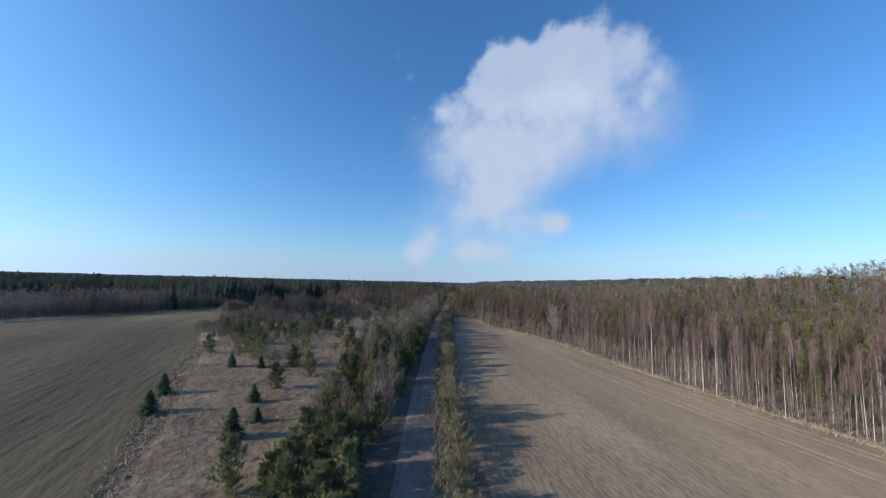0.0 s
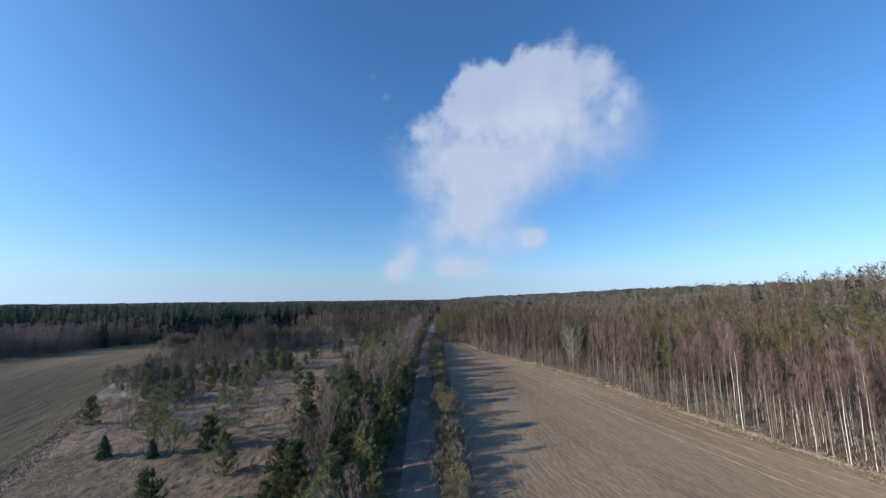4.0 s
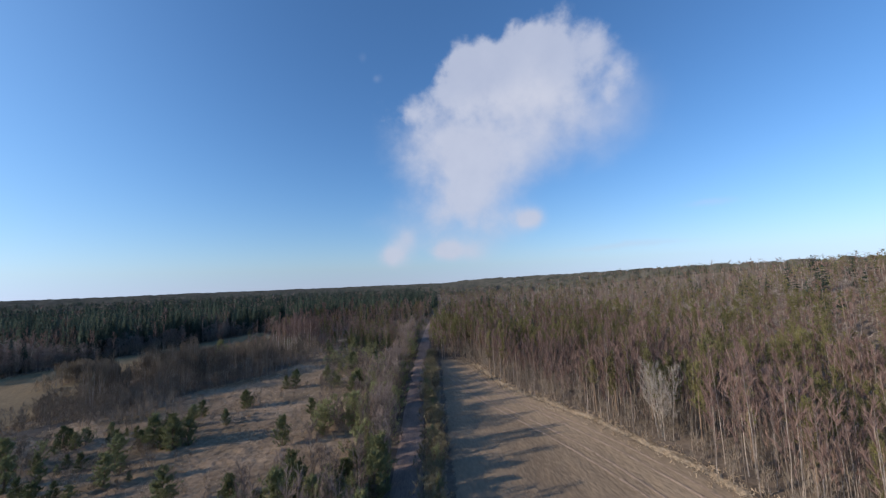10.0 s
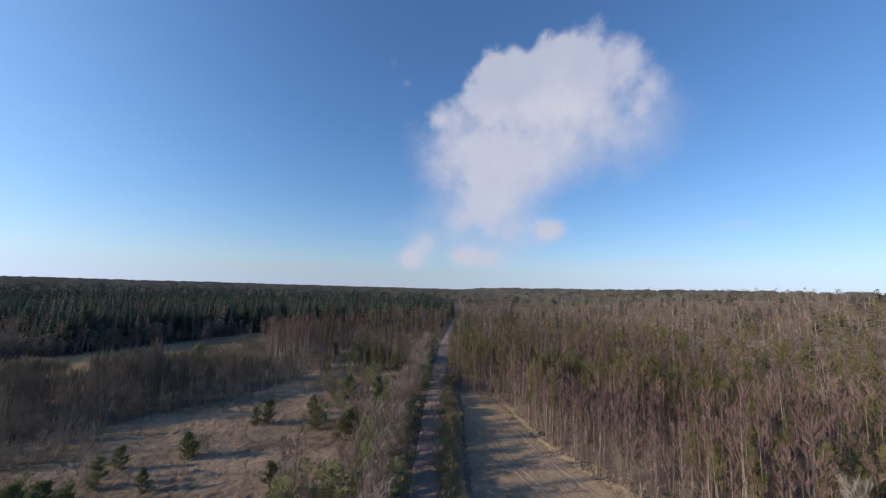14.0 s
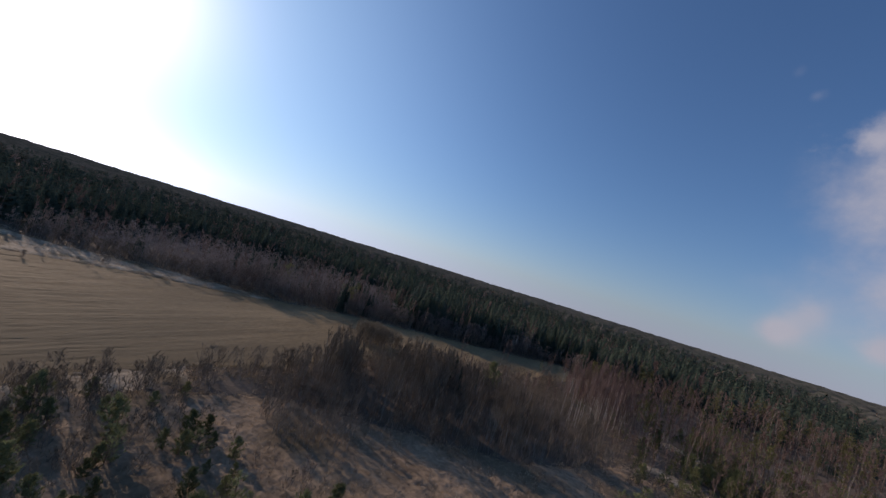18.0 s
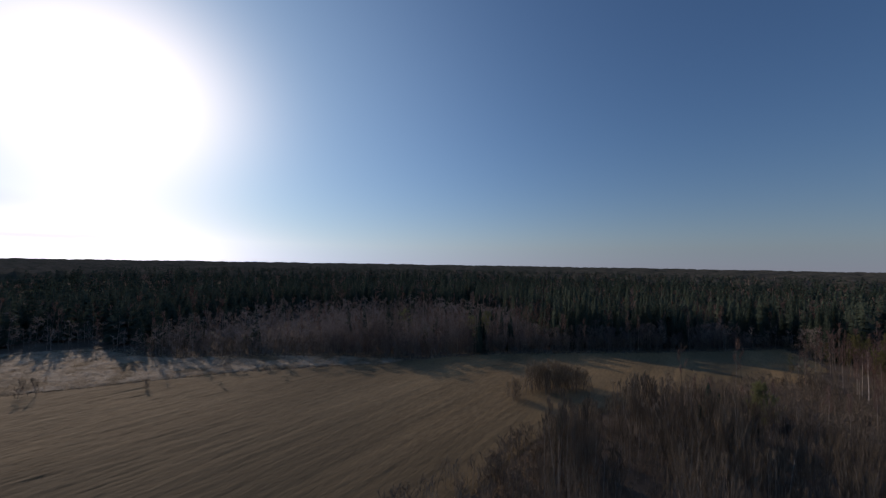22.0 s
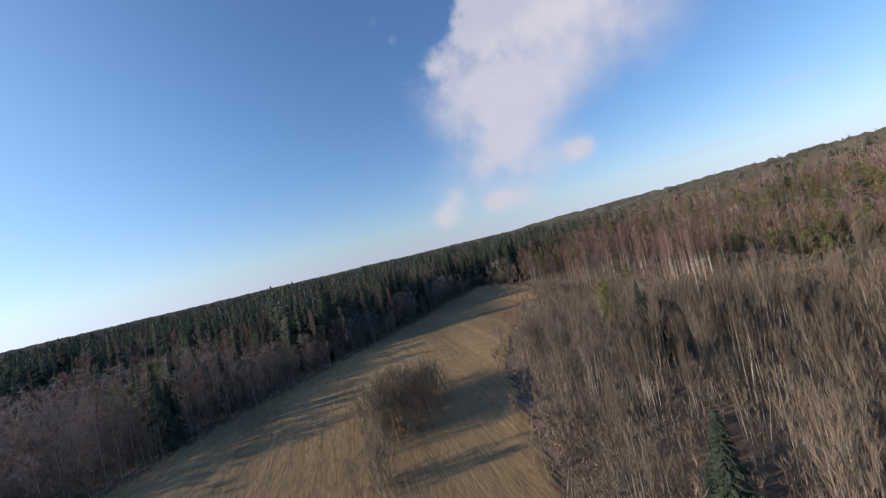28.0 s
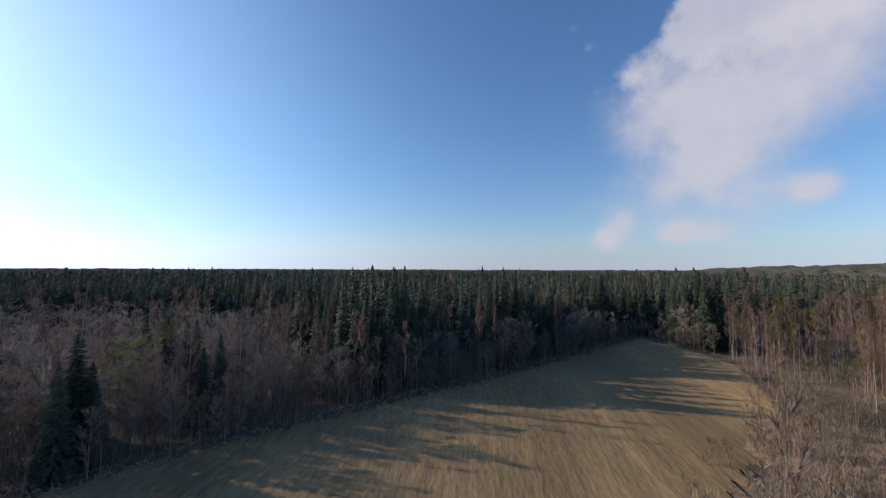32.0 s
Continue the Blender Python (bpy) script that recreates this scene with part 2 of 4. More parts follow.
M_GROUND = material("dry_meadow", (0.122, 0.089, 0.06), (0.335, 0.252, 0.175), 0.12, 1.3, bump=0.9, spots=((0.105, 0.084, 0.052), 0.05, 0.5, 0.72))
M_FLOOR = material("leaf_litter", (0.0746, 0.061, 0.0486), (0.164, 0.133, 0.106), 0.15, 1.5, bump=0.6)
def shaded_south(m):
    """Duller southern stubble with its backlit shade painted in; the north is bleached to gold."""
    t = m.node_tree
    b = t.nodes["Principled BSDF"]
    src = b.inputs["Base Color"].links[0].from_socket
    co, xyz, r = t.nodes.new("ShaderNodeTexCoord"), t.nodes.new("ShaderNodeSeparateXYZ"), t.nodes.new("ShaderNodeMapRange")
    t.links.new(co.outputs["Object"], xyz.inputs[0])
    r.inputs["From Min"].default_value, r.inputs["From Max"].default_value = 130, 205
    n = t.nodes.new("ShaderNodeTexNoise")
    n.inputs["Scale"].default_value, n.inputs["Detail"].default_value = 0.04, 5
    t.links.new(maths(t, "ADD", xyz.outputs[1], maths(t, "MULTIPLY", maths(t, "SUBTRACT", n.outputs["Fac"], 0.5), 120)), r.inputs["Value"])
    mix = t.nodes.new("ShaderNodeMix")
    mix.data_type, mix.blend_type = "RGBA", "MULTIPLY"
    t.links.new(maths(t, "SUBTRACT", 1.0, r.outputs[0]), mix.inputs["Factor"])
    t.links.new(src, mix.inputs[6])
    mix.inputs[7].default_value = (0.74, 0.76, 0.8, 1)
    t.links.new(mix.outputs[2], b.inputs["Base Color"])
    return m


M_FIELD = material("tilled_soil", (0.142, 0.11, 0.078), (0.262, 0.206, 0.145), 0.09, 2.4, bump=0.5, stretch=(1.0, 0.35, 1), turn=0.12, spots=((0.185, 0.148, 0.108), 0.03, 0.48, 0.7))
M_STUBBLE = material("old_stubble", (0.15, 0.109, 0.06), (0.34, 0.248, 0.136), 0.08, 3.2, bump=0.4, stretch=(1.0, 0.22, 1), turn=0.42, spots=((0.135, 0.108, 0.064), 0.026, 0.46, 0.64))
shaded_south(M_STUBBLE)
M_ROAD = material("gravel", (0.165, 0.125, 0.107), (0.30, 0.232, 0.198), 0.5, 6.0, bump=0.3, stretch=(1, 0.25, 1))
M_STRAW = material("dry_grass", (0.226, 0.175, 0.113), (0.542, 0.446, 0.328), 0.2, 4.0, bump=0.0, per_island=0.8, gloss=0.0, sheer=0.25)
M_BIRCH = material("birch_bark", (0.26, 0.235, 0.21), (0.678, 0.633, 0.576), 1.2, 5.0, bump=0.2, per_object=1.4, spots=((0.07, 0.06, 0.055), 3.0, 0.60, 0.70), stretch=(1, 1, 2.5), gloss=0.0)
# a muted bark tone for the joined birches and alders
M_DULLBARK = material("dull_bark", (0.113, 0.096, 0.0847), (0.328, 0.296, 0.271), 1.2, 5.0, bump=0.2, per_island=1.2, gloss=0.0)
M_TRACK = material("pressed_soil", (0.181, 0.138, 0.105), (0.294, 0.229, 0.175), 0.3, 3.0, bump=0.4)
M_BLEACHED = material("bleached_grass", (0.165, 0.132, 0.09), (0.43, 0.37, 0.28), 0.25, 1.6, bump=0.9, spots=((0.15, 0.118, 0.075), 0.12, 0.5, 0.62))
M_BANK = material("matted_straw", (0.136, 0.104, 0.0678), (0.407, 0.333, 0.237), 0.4, 2.0, bump=0.9)
M_STALK = material("stubble_stalks", (0.147, 0.104, 0.0542), (0.395, 0.288, 0.158), 0.06, 1.0, bump=0.0, per_island=0.7, gloss=0.0)
shaded_south(M_STALK)
M_GREYBARK = material("grey_bark", (0.13, 0.111, 0.0949), (0.339, 0.294, 0.251), 1.2, 5.0, bump=0.2, per_object=0.8, per_island=0.8, gloss=0.0)
M_BROWNBARK = material("brown_bark", (0.113, 0.0927, 0.0768), (0.254, 0.192, 0.147), 1.0, 4.0, bump=0.3, per_object=0.5, gloss=0.0)
M_TWIG = material("birch_twigs", (0.132, 0.093, 0.084), (0.300, 0.218, 0.192), 0.03, 0.25, bump=0, per_object=0.8, per_island=0.7, gloss=0.0, sheer=0.15)
M_GREYTWIG = material("grey_twigs", (0.138, 0.113, 0.102), (0.333, 0.277, 0.246), 0.04, 0.3, bump=0, per_object=0.8, per_island=0.7, gloss=0.0, sheer=0.18)
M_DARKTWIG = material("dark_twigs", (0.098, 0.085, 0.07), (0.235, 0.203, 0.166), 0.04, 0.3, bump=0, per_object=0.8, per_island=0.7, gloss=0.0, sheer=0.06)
M_ASPEN = material("aspen_bark", (0.13, 0.121, 0.11), (0.37, 0.345, 0.315), 1.2, 5.0, bump=0.2, per_object=1.0, per_island=0.4, gloss=0.0)
M_REDTWIG = material("brown_twigs", (0.12, 0.105, 0.0994), (0.303, 0.269, 0.251), 0.03, 0.2, bump=0, per_object=0.9, per_island=0.6, gloss=0.0, sheer=0.14)
M_PINE = material("pine_needles", (0.0881, 0.0915, 0.0418), (0.249, 0.24, 0.111), 0.05, 0.3, rough=0.7, bump=0, per_object=0.8, per_island=0.7, gloss=0.03, sheer=0.15)
M_YOUNGPINE = material("young_needles", (0.088, 0.108, 0.055), (0.275, 0.29, 0.148), 0.05, 0.3, rough=0.7, bump=0, per_object=0.9, per_island=0.7, gloss=0.03, sheer=0.18)
M_OSIER = material("osier_twigs", (0.169, 0.149, 0.0927), (0.339, 0.299, 0.192), 0.05, 0.4, bump=0, per_object=0.7, per_island=0.8, gloss=0.0, sheer=0.25)
M_PALEBARK = material("pale_bark", (0.2, 0.182, 0.16), (0.4, 0.372, 0.332), 1.2, 5.0, bump=0.2, gloss=0.0)
M_SALLOW = material("sallow_twigs", (0.147, 0.122, 0.0904), (0.339, 0.285, 0.21), 0.05, 0.4, bump=0, per_object=0.7, per_island=0.8, gloss=0.0, sheer=0.2)
M_SPRUCE = material("spruce_needles", (0.0282, 0.0463, 0.0384), (0.0768, 0.102, 0.0768), 0.05, 0.3, rough=0.7, bump=0, per_object=0.9, per_island=0.4, gloss=0.0, sheer=0.05)
M_YOUNGSPRUCE = material("young_spruce_needles", (0.0475, 0.0655, 0.0407), (0.133, 0.164, 0.0904), 0.05, 0.3, rough=0.7, bump=0, per_object=0.9, per_island=0.5, gloss=0.02, sheer=0.1)
M_CANOPY = material("distant_canopy", (0.04, 0.05, 0.042), (0.118, 0.112, 0.096), 0.012, 0.1, bump=0.8, gloss=0.0)

# ------------------------------------------------------------------ mesh tools
rng = np.random.default_rng(7)
U = rng.uniform


def mesh_of(name, v, f, mats, index=None):
    """A mesh from arrays of corners and of triangles or quads."""
    v, f = np.asarray(v, np.float32), np.asarray(f, np.int32)
    me = bpy.data.meshes.new(name)
    k = f.shape[1]
    me.vertices.add(len(v))
    me.vertices.foreach_set("co", v.ravel())
    me.loops.add(f.size)
    me.loops.foreach_set("vertex_index", f.ravel())
    me.polygons.add(len(f))
    me.polygons.foreach_set("loop_start", np.arange(0, f.size, k, dtype=np.int32))
    for m in mats:
        me.materials.append(m)
    if index is not None:
        me.polygons.foreach_set("material_index", np.asarray(index, np.int32))
    me.update(calc_edges=True)
    return me


def structure(name, me, label, category):
    return tagged(new(name, me), label, category, kind="structure")


class Shape:
    """Collects corners and triangles."""

    def __init__(self):
        self.v, self.f, self.n = [], [], 0

    def add(self, v, f):
        self.v.append(np.asarray(v, float).reshape(-1, 3))
        self.f.append(np.asarray(f, int).reshape(-1, 3) + self.n)
        self.n += len(self.v[-1])

    def tube(self, pts, radii, n=5):
        pts = np.asarray(pts, float)
        way = pts[-1] - pts[0]
        way = way / (np.linalg.norm(way) + 1e-9)
        side = np.cross(way, (0.3, 0.9, 0.2) if abs(way[2]) > 0.8 else (0, 0, 1))
        side /= np.linalg.norm(side)
        other = np.cross(way, side)
        a = np.arange(n) * 2 * math.pi / n
        ring = np.cos(a)[:, None] * side + np.sin(a)[:, None] * other
        v = np.concatenate([p + ring * r for p, r in zip(pts, radii)])
        f = []
        for s in range(len(pts) - 1):
            for i in range(n):
                p, q = s * n + i, s * n + (i + 1) % n
                f += [(p, q, q + n), (p, q + n, p + n)]
        self.add(v, f)

    def slivers(self, base, way, length, width):
        """Thin pointed triangles: twigs, needles or blades."""
        k = len(base)
        way = way / (np.linalg.norm(way, axis=1)[:, None] + 1e-9)
        side = np.cross(way, rng.normal(size=(k, 3)))
        side /= np.linalg.norm(side, axis=1)[:, None] + 1e-9
        w = (side.T * np.asarray(width) / 2).T
        v = np.stack([base - w, base + w, base + (way.T * np.asarray(length)).T], 1).reshape(-1, 3)
        self.add(v, np.arange(3 * k).reshape(-1, 3))

    def arrays(self):
        return np.concatenate(self.v), np.concatenate(self.f)


def inside(poly, x, y):
    """Which of the points lie in the polygon."""
    x, y = np.asarray(x, float), np.asarray(y, float)
    r = np.zeros(x.shape, bool)
    px, py = np.array(poly, float).T
    for i in range(len(px)):
        j = i - 1
        c = (py[i] > y) != (py[j] > y)
        with np.errstate(divide="ignore", invalid="ignore"):
            r ^= c & (x < (px[j] - px[i]) * (y - py[i]) / (py[j] - py[i]) + px[i])
    return r


def near_line(line, x, y):
    """Distance from points to a line of several pieces."""
    x, y = np.asarray(x, float), np.asarray(y, float)
    best = np.full(x.shape, 1e9)
    for (ax, ay), (bx, by) in zip(line[:-1], line[1:]):
        dx, dy = bx - ax, by - ay
        s = np.clip(((x - ax) * dx + (y - ay) * dy) / (dx * dx + dy * dy), 0, 1)
        best = np.minimum(best, np.hypot(x - ax - s * dx, y - ay - s * dy))
    return best


def waves(x, y, size, seed=0):
    """A cheap smooth chance field between 0 and 1."""
    r = np.random.default_rng(seed)
    s = 0
    for _ in range(7):
        a, p, k = r.uniform(0, 6.28), r.uniform(0, 6.28), r.uniform(0.6, 1.9) * 2 * math.pi / size
        s = s + np.sin(k * (x * math.cos(a) + y * math.sin(a)) + p)
    return np.clip(0.5 + s / 7, 0, 1)


# ------------------------------------------------------------------ plan
ROAD = [(1.5, -80), (-1.0, 0), (-2.7, 31), (-4.1, 60), (-4.7, 95), (-5.0, 120), (-5.4, 160), (-5.0, 210), (-3.0, 275), (2.0, 360), (8.0, 430)]
FIELD_R = [(5, -60), (3.4, 32), (2.4, 41), (1.3, 60), (0.7, 100), (0.8, 150), (1.0, 190), (8, 189), (11.3, 181), (17, 154), (28, 132), (33.4, 115.5),
           (39.5, 86), (46, 61), (50.7, 45), (57, 25), (70, -60)]
EDGE_R = FIELD_R[7:]
FIELD_L = [(-9, -30), (-27.6, 30), (-36, 43), (-55, 76), (-70, 102), (-83, 122), (-87, 135), (-88, 150), (-94, 164), (-96.5, 181), (-98, 200), (-96.5, 213), (-92, 226),
           (-86.5, 246), (-87, 267), (-92, 277), (-105, 291), (-112, 270), (-119, 250), (-125, 236), (-130, 224), (-135, 212), (-140, 201), (-145, 185), (-148, 165), (-152, 140), (-156, 121),
           (-157, 92), (-158, 66), (-175, 40), (-215, 20), (-240, -40), (-200, -80), (-40, -80)]
EDGE_FAR = [(-92, 277), (-105, 291), (-112, 270), (-119, 250), (-125, 236), (-130, 224), (-135, 212), (-140, 201), (-145, 185), (-150, 165), (-160, 150), (-168, 135), (-182, 100), (-205, 80), (-205, 55), (-235, 25), (-250, -40)]
THICKET = [(-88, 143), (-81, 144), (-75, 152), (-67, 160), (-60, 169), (-52, 180), (-48, 192), (-46, 203), (-52, 212), (-60, 220), (-70, 230), (-80, 250), (-83, 262), (-84, 246), (-90, 228), (-94, 214), (-96, 200), (-94.5, 186), (-92, 170)]
BELT = [(-6.8, -20), (-7.2, 40), (-7.8, 95), (-8.0, 130), (-8.2, 165), (-7.8, 205), (-9, 240), (-27, 232), (-28, 200), (-24, 180), (-22, 165), (-24, 140), (-22, 120), (-22, 95), (-20, 70), (-16.5, 48), (-14, 30), (-10, -20)]
ALDERS = EDGE_FAR[7:12] + [(-182, 100), (-215, 96), (-262, 140), (-258, 205), (-222, 236), (-188, 236), (-166, 228), (-150, 225), (-139, 216)]
STAND = [(-79, 239), (-70, 236), (-64, 232), (-62, 225), (-65, 216), (-56, 214), (-52, 228), (-55, 244), (-62, 258), (-74, 262)]
BRUSH = [(-95, 206), (-66, 207), (-66, 216), (-63, 225), (-71, 235), (-80, 239), (-84, 252), (-87, 240), (-93, 226)]
ROUTE = [(0, -20), (0, 60), (-5, 105), (-20, 122), (-60, 124), (-85, 132), (-98, 150), (-99, 190)]


def ground_sheet(name, poly, step, height, mat, label, category, turn=0.0, along=1.0):
    """A patch of tilled land: a fine sheet cut to its outline, with low ridges and clods."""
    c, s = math.cos(turn), math.sin(turn)
    p = np.array(poly) @ np.array([(c, -s), (s, c)])
    (x0, y0), (x1, y1) = p.min(0), p.max(0)
    xs, ys = np.arange(x0, x1 + step, step), np.arange(y0, y1 + step * along, step * along)
    gx, gy = np.meshgrid(xs, ys)
    gx, gy = gx.ravel() + rng.uniform(-0.3, 0.3, gx.size) * step, gy.ravel() + rng.uniform(-0.3, 0.3, gy.size) * step * along
    gx, gy = gx * c - gy * s, gx * s + gy * c
    n = len(xs)
    i = (np.arange(len(ys) - 1)[:, None] * n + np.arange(n - 1)).ravel()
    f = np.stack([i, i + 1, i + n + 1, i + n], 1)
    f = f[inside(poly, gx[f].mean(1), gy[f].mean(1))]
    z = height(gx, gy) - 0.22 * np.clip(1 - near_line(list(poly) + [poly[0]], gx, gy) / (1.6 * step), 0, 1)
    used = np.unique(f)
    back = np.zeros(len(gx), int)
    back[used] = np.arange(len(used))
    me = mesh_of(name, np.stack([gx, gy, z], 1)[used], back[f], [mat])
    me.polygons.foreach_set("use_smooth", np.ones(len(f), bool))
    return structure(name, me, label, category)


def land(x, y):
    """Height of the ground: level, rising to a wooded hill in the east, with a nearer shoulder in the south-east."""
    x, y = np.asarray(x, float), np.asarray(y, float)
    u, v, w = np.clip((x - 95) / 360, 0, 1), np.clip((x - 92) / 150, 0, 1), np.clip((340 - y) / 140, 0, 1)
    return 26 * u * u * (3 - 2 * u) + 15 * v * v * (3 - 2 * v) * w * w * (3 - 2 * w)


def make_ground():
    a = np.concatenate([-np.geomspace(4700, 320, 14), np.arange(-300, 301, 4.0), np.arange(320, 620, 20), np.geomspace(640, 4700, 12)])
    gx, gy = np.meshgrid(a - 40, a + 120)
    gx, gy = gx.ravel(), gy.ravel()
    n = len(a)
    i = (np.arange(n - 1)[:, None] * n + np.arange(n - 1)).ravel()
    z = rng.uniform(-0.08, 0.02, gx.size) + land(gx, gy)
    me = mesh_of("ground", np.stack([gx, gy, z], 1), np.stack([i, i + 1, i + n + 1, i + n], 1), [M_FLOOR])
    me.polygons.foreach_set("use_smooth", np.ones(len(me.polygons), bool))
    structure("ground", me, "brown ground with leaf litter and dead grass", "ground")


def make_road():
    pts = np.array(ROAD, float)
    ys = np.arange(-78, 428, 1.5)
    xs = np.interp(ys, pts[:, 1], pts[:, 0])
    xs = np.convolve(np.pad(xs, 12, "edge"), np.ones(25) / 25, "valid")
    offs = np.array([-2.05, -1.75, -1.1, -0.8, -0.28, 0.28, 0.8, 1.1, 1.75, 2.05])
    rise = np.array([0.02, 0.10, 0.115, 0.10, 0.15, 0.15, 0.10, 0.115, 0.10, 0.02])
    v = np.stack([xs[:, None] + offs + rng.uniform(-0.06, 0.06, (len(ys), 10)), np.repeat(ys[:, None], 10, 1), rise + rng.uniform(-0.012, 0.012, (len(ys), 10))], 2)
    i = (np.arange(len(ys) - 1)[:, None] * 10 + np.arange(9)).ravel()
    me = mesh_of("road", v.reshape(-1, 3), np.stack([i, i + 1, i + 11, i + 10], 1), [M_ROAD])
    me.polygons.foreach_set("use_smooth", np.ones(len(me.polygons), bool))
    structure("road", me, "straight grey gravel road with two worn wheel tracks", "road")


make_ground()
make_road()
ground_sheet("wood_floor_east", EDGE_R[::-1] + [(12, 190), (2, 196), (2, 330), (90, 330), (90, -60)], 3.0, lambda x, y: 0.03 + rng.uniform(0, 0.12, x.shape), M_FLOOR, "brown leaf litter under the birch wood", "ground")
ground_sheet("wood_floor_thicket", THICKET, 2.0, lambda x, y: 0.03 + rng.uniform(0, 0.12, x.shape), M_FLOOR, "brown leaf litter under the thicket", "ground")
ground_sheet("wood_floor_middle", [(-82, 263), (-62, 222), (-46, 211), (-9.5, 213), (-9, 300), (-88, 300)], 3.0, lambda x, y: 0.03 + rng.uniform(0, 0.12, x.shape), M_FLOOR, "brown leaf litter under birches beside the road", "ground")
ground_sheet("wood_floor_west", EDGE_FAR + [(-330, -40), (-330, 380), (-92, 380)], 4.0, lambda x, y: 0.03 + rng.uniform(0, 0.12, x.shape), M_FLOOR, "dark litter under the spruce forest", "ground")
ground_sheet("field_east", FIELD_R, 0.6, lambda x, y: 0.085 + 0.02 * np.sin((x + 0.12 * y) * 1.6) + rng.uniform(-0.045, 0.045, x.shape), M_FIELD, "brown tilled field of bare soil beside the road", "field")


def furrows(x, y):
    """Straight low ridges left by tillage, of uneven spacing, that run along the western field."""
    u = x * math.cos(0.417) + y * math.sin(0.417)
    ridge = 0.013 * np.sin(u * 3.6) + 0.018 * np.sin(u * 2.05 + 1.0) * np.sin(u * 0.31) + 0.02 * np.sin(u * 1.07 + 2.0 * np.sin(u * 0.13))
    return ridge * np.interp(y, [95, 150], [0.5, 1.0]) * (0.5 + waves(x, y, 30, 77))


ground_sheet("field_west", FIELD_L, 0.36, lambda x, y: 0.15 + rng.uniform(-1, 1, x.shape) * np.interp(y, [105, 165], [0.08, 0.016]) + furrows(x, y), M_STUBBLE,
             "wide yellowish stubble field with faint furrows", "field", turn=0.417, along=5.0)


for strip in ([(-153, 141), (-156.5, 121), (-157.5, 92), (-158.5, 66), (-175.5, 41), (-205, 55), (-203, 80), (-182, 100), (-168, 135), (-160, 150), (-149, 164), (-146.5, 158)],
              [(-49, 243), (-43, 239.5), (-34, 239), (-30, 242), (-36, 245.5), (-45, 246)], [(-44, 216), (-38, 213.5), (-30, 214), (-31, 219), (-39, 220)], [(-36, 261), (-28, 258.5), (-22, 261), (-29, 264.5)],
              [(-79, 231), (-74, 228.5), (-70, 231), (-75, 234)], [(-70.5, 101), (-83.5, 121.5), (-87, 134), (-81, 134), (-76, 121), (-63, 101)]):
    ground_sheet("rough_grass", strip, 0.7, lambda x, y: 0.06 + rng.uniform(-0.03, 0.34, x.shape), M_BLEACHED, "rough patch of bleached matted grass in the open", "grass")


ground_sheet("rough_grass", [(-94, 226), (-86, 220), (-77, 225), (-74, 236), (-81, 246), (-86, 246), (-91, 236)], 0.8, lambda x, y: 0.15 + rng.uniform(-0.03, 0.2, x.shape), M_GROUND, "yellowish dry grass in a gap beside the field", "grass")
MEADOW = [(-8.5, -20), (-11, -20), (-25, 27), (-36, 47), (-54, 78), (-69, 104), (-79, 120), (-76, 146), (-67, 158), (-60, 167), (-52, 178), (-47, 192), (-44, 208), (-20, 208), (-9, 160)]
ground_sheet("meadow", MEADOW, 0.62, lambda x, y: 0.05 + rng.uniform(-0.04, 0.36, x.shape) * (0.35 + 0.9 * waves(x, y, 11, 81)), M_GROUND, "tussocky meadow of matted dry grass", "meadow")
ground_sheet("verge", [(-0.5, -60), (5, -60), (3.6, 32), (2.6, 41), (1.5, 60), (0.9, 100), (1.0, 150), (1.2, 192), (-3.2, 212), (-3.6, 160), (-3.2, 120), (-2.7, 95), (-2.1, 60), (-0.7, 31), (1.0, 0)], 0.7,
             lambda x, y: 0.04 + rng.uniform(-0.03, 0.12, x.shape), M_GROUND, "grassy verge between the road and the tilled field", "verge")
ground_sheet("clearing", [(22, 388), (50, 382), (92, 390), (88, 424), (60, 430), (30, 422)], 4.0, lambda x, y: 0.15 + land(x, y) + rng.uniform(0, 0.15, x.shape), M_BLEACHED, "clearing of pale dry grass in the woods", "grass")
strip = np.array(EDGE_R[1:], float)
along = np.concatenate([[0], np.cumsum(np.hypot(*np.diff(strip, axis=0).T))])
steps = np.arange(0, along[-1], 3.0)
strip = np.stack([np.interp(steps, along, strip[:, 0]), np.interp(steps, along, strip[:, 1])], 1)
side = np.gradient(strip, axis=0)
side = np.stack([-side[:, 1], side[:, 0]], 1) / np.hypot(*side.T)[:, None]
rim_in, rim_out = rng.uniform(0.2, 1.4, (len(strip), 1)), rng.uniform(0.3, 2.2, (len(strip), 1))
ground_sheet("rough_grass", (strip - rim_in * side).tolist() + (strip + rim_out * side).tolist()[::-1], 0.5, lambda x, y: 0.11 + rng.uniform(-0.03, 0.14, x.shape), M_BANK, "pale strip of matted grass along the birch wood", "grass")


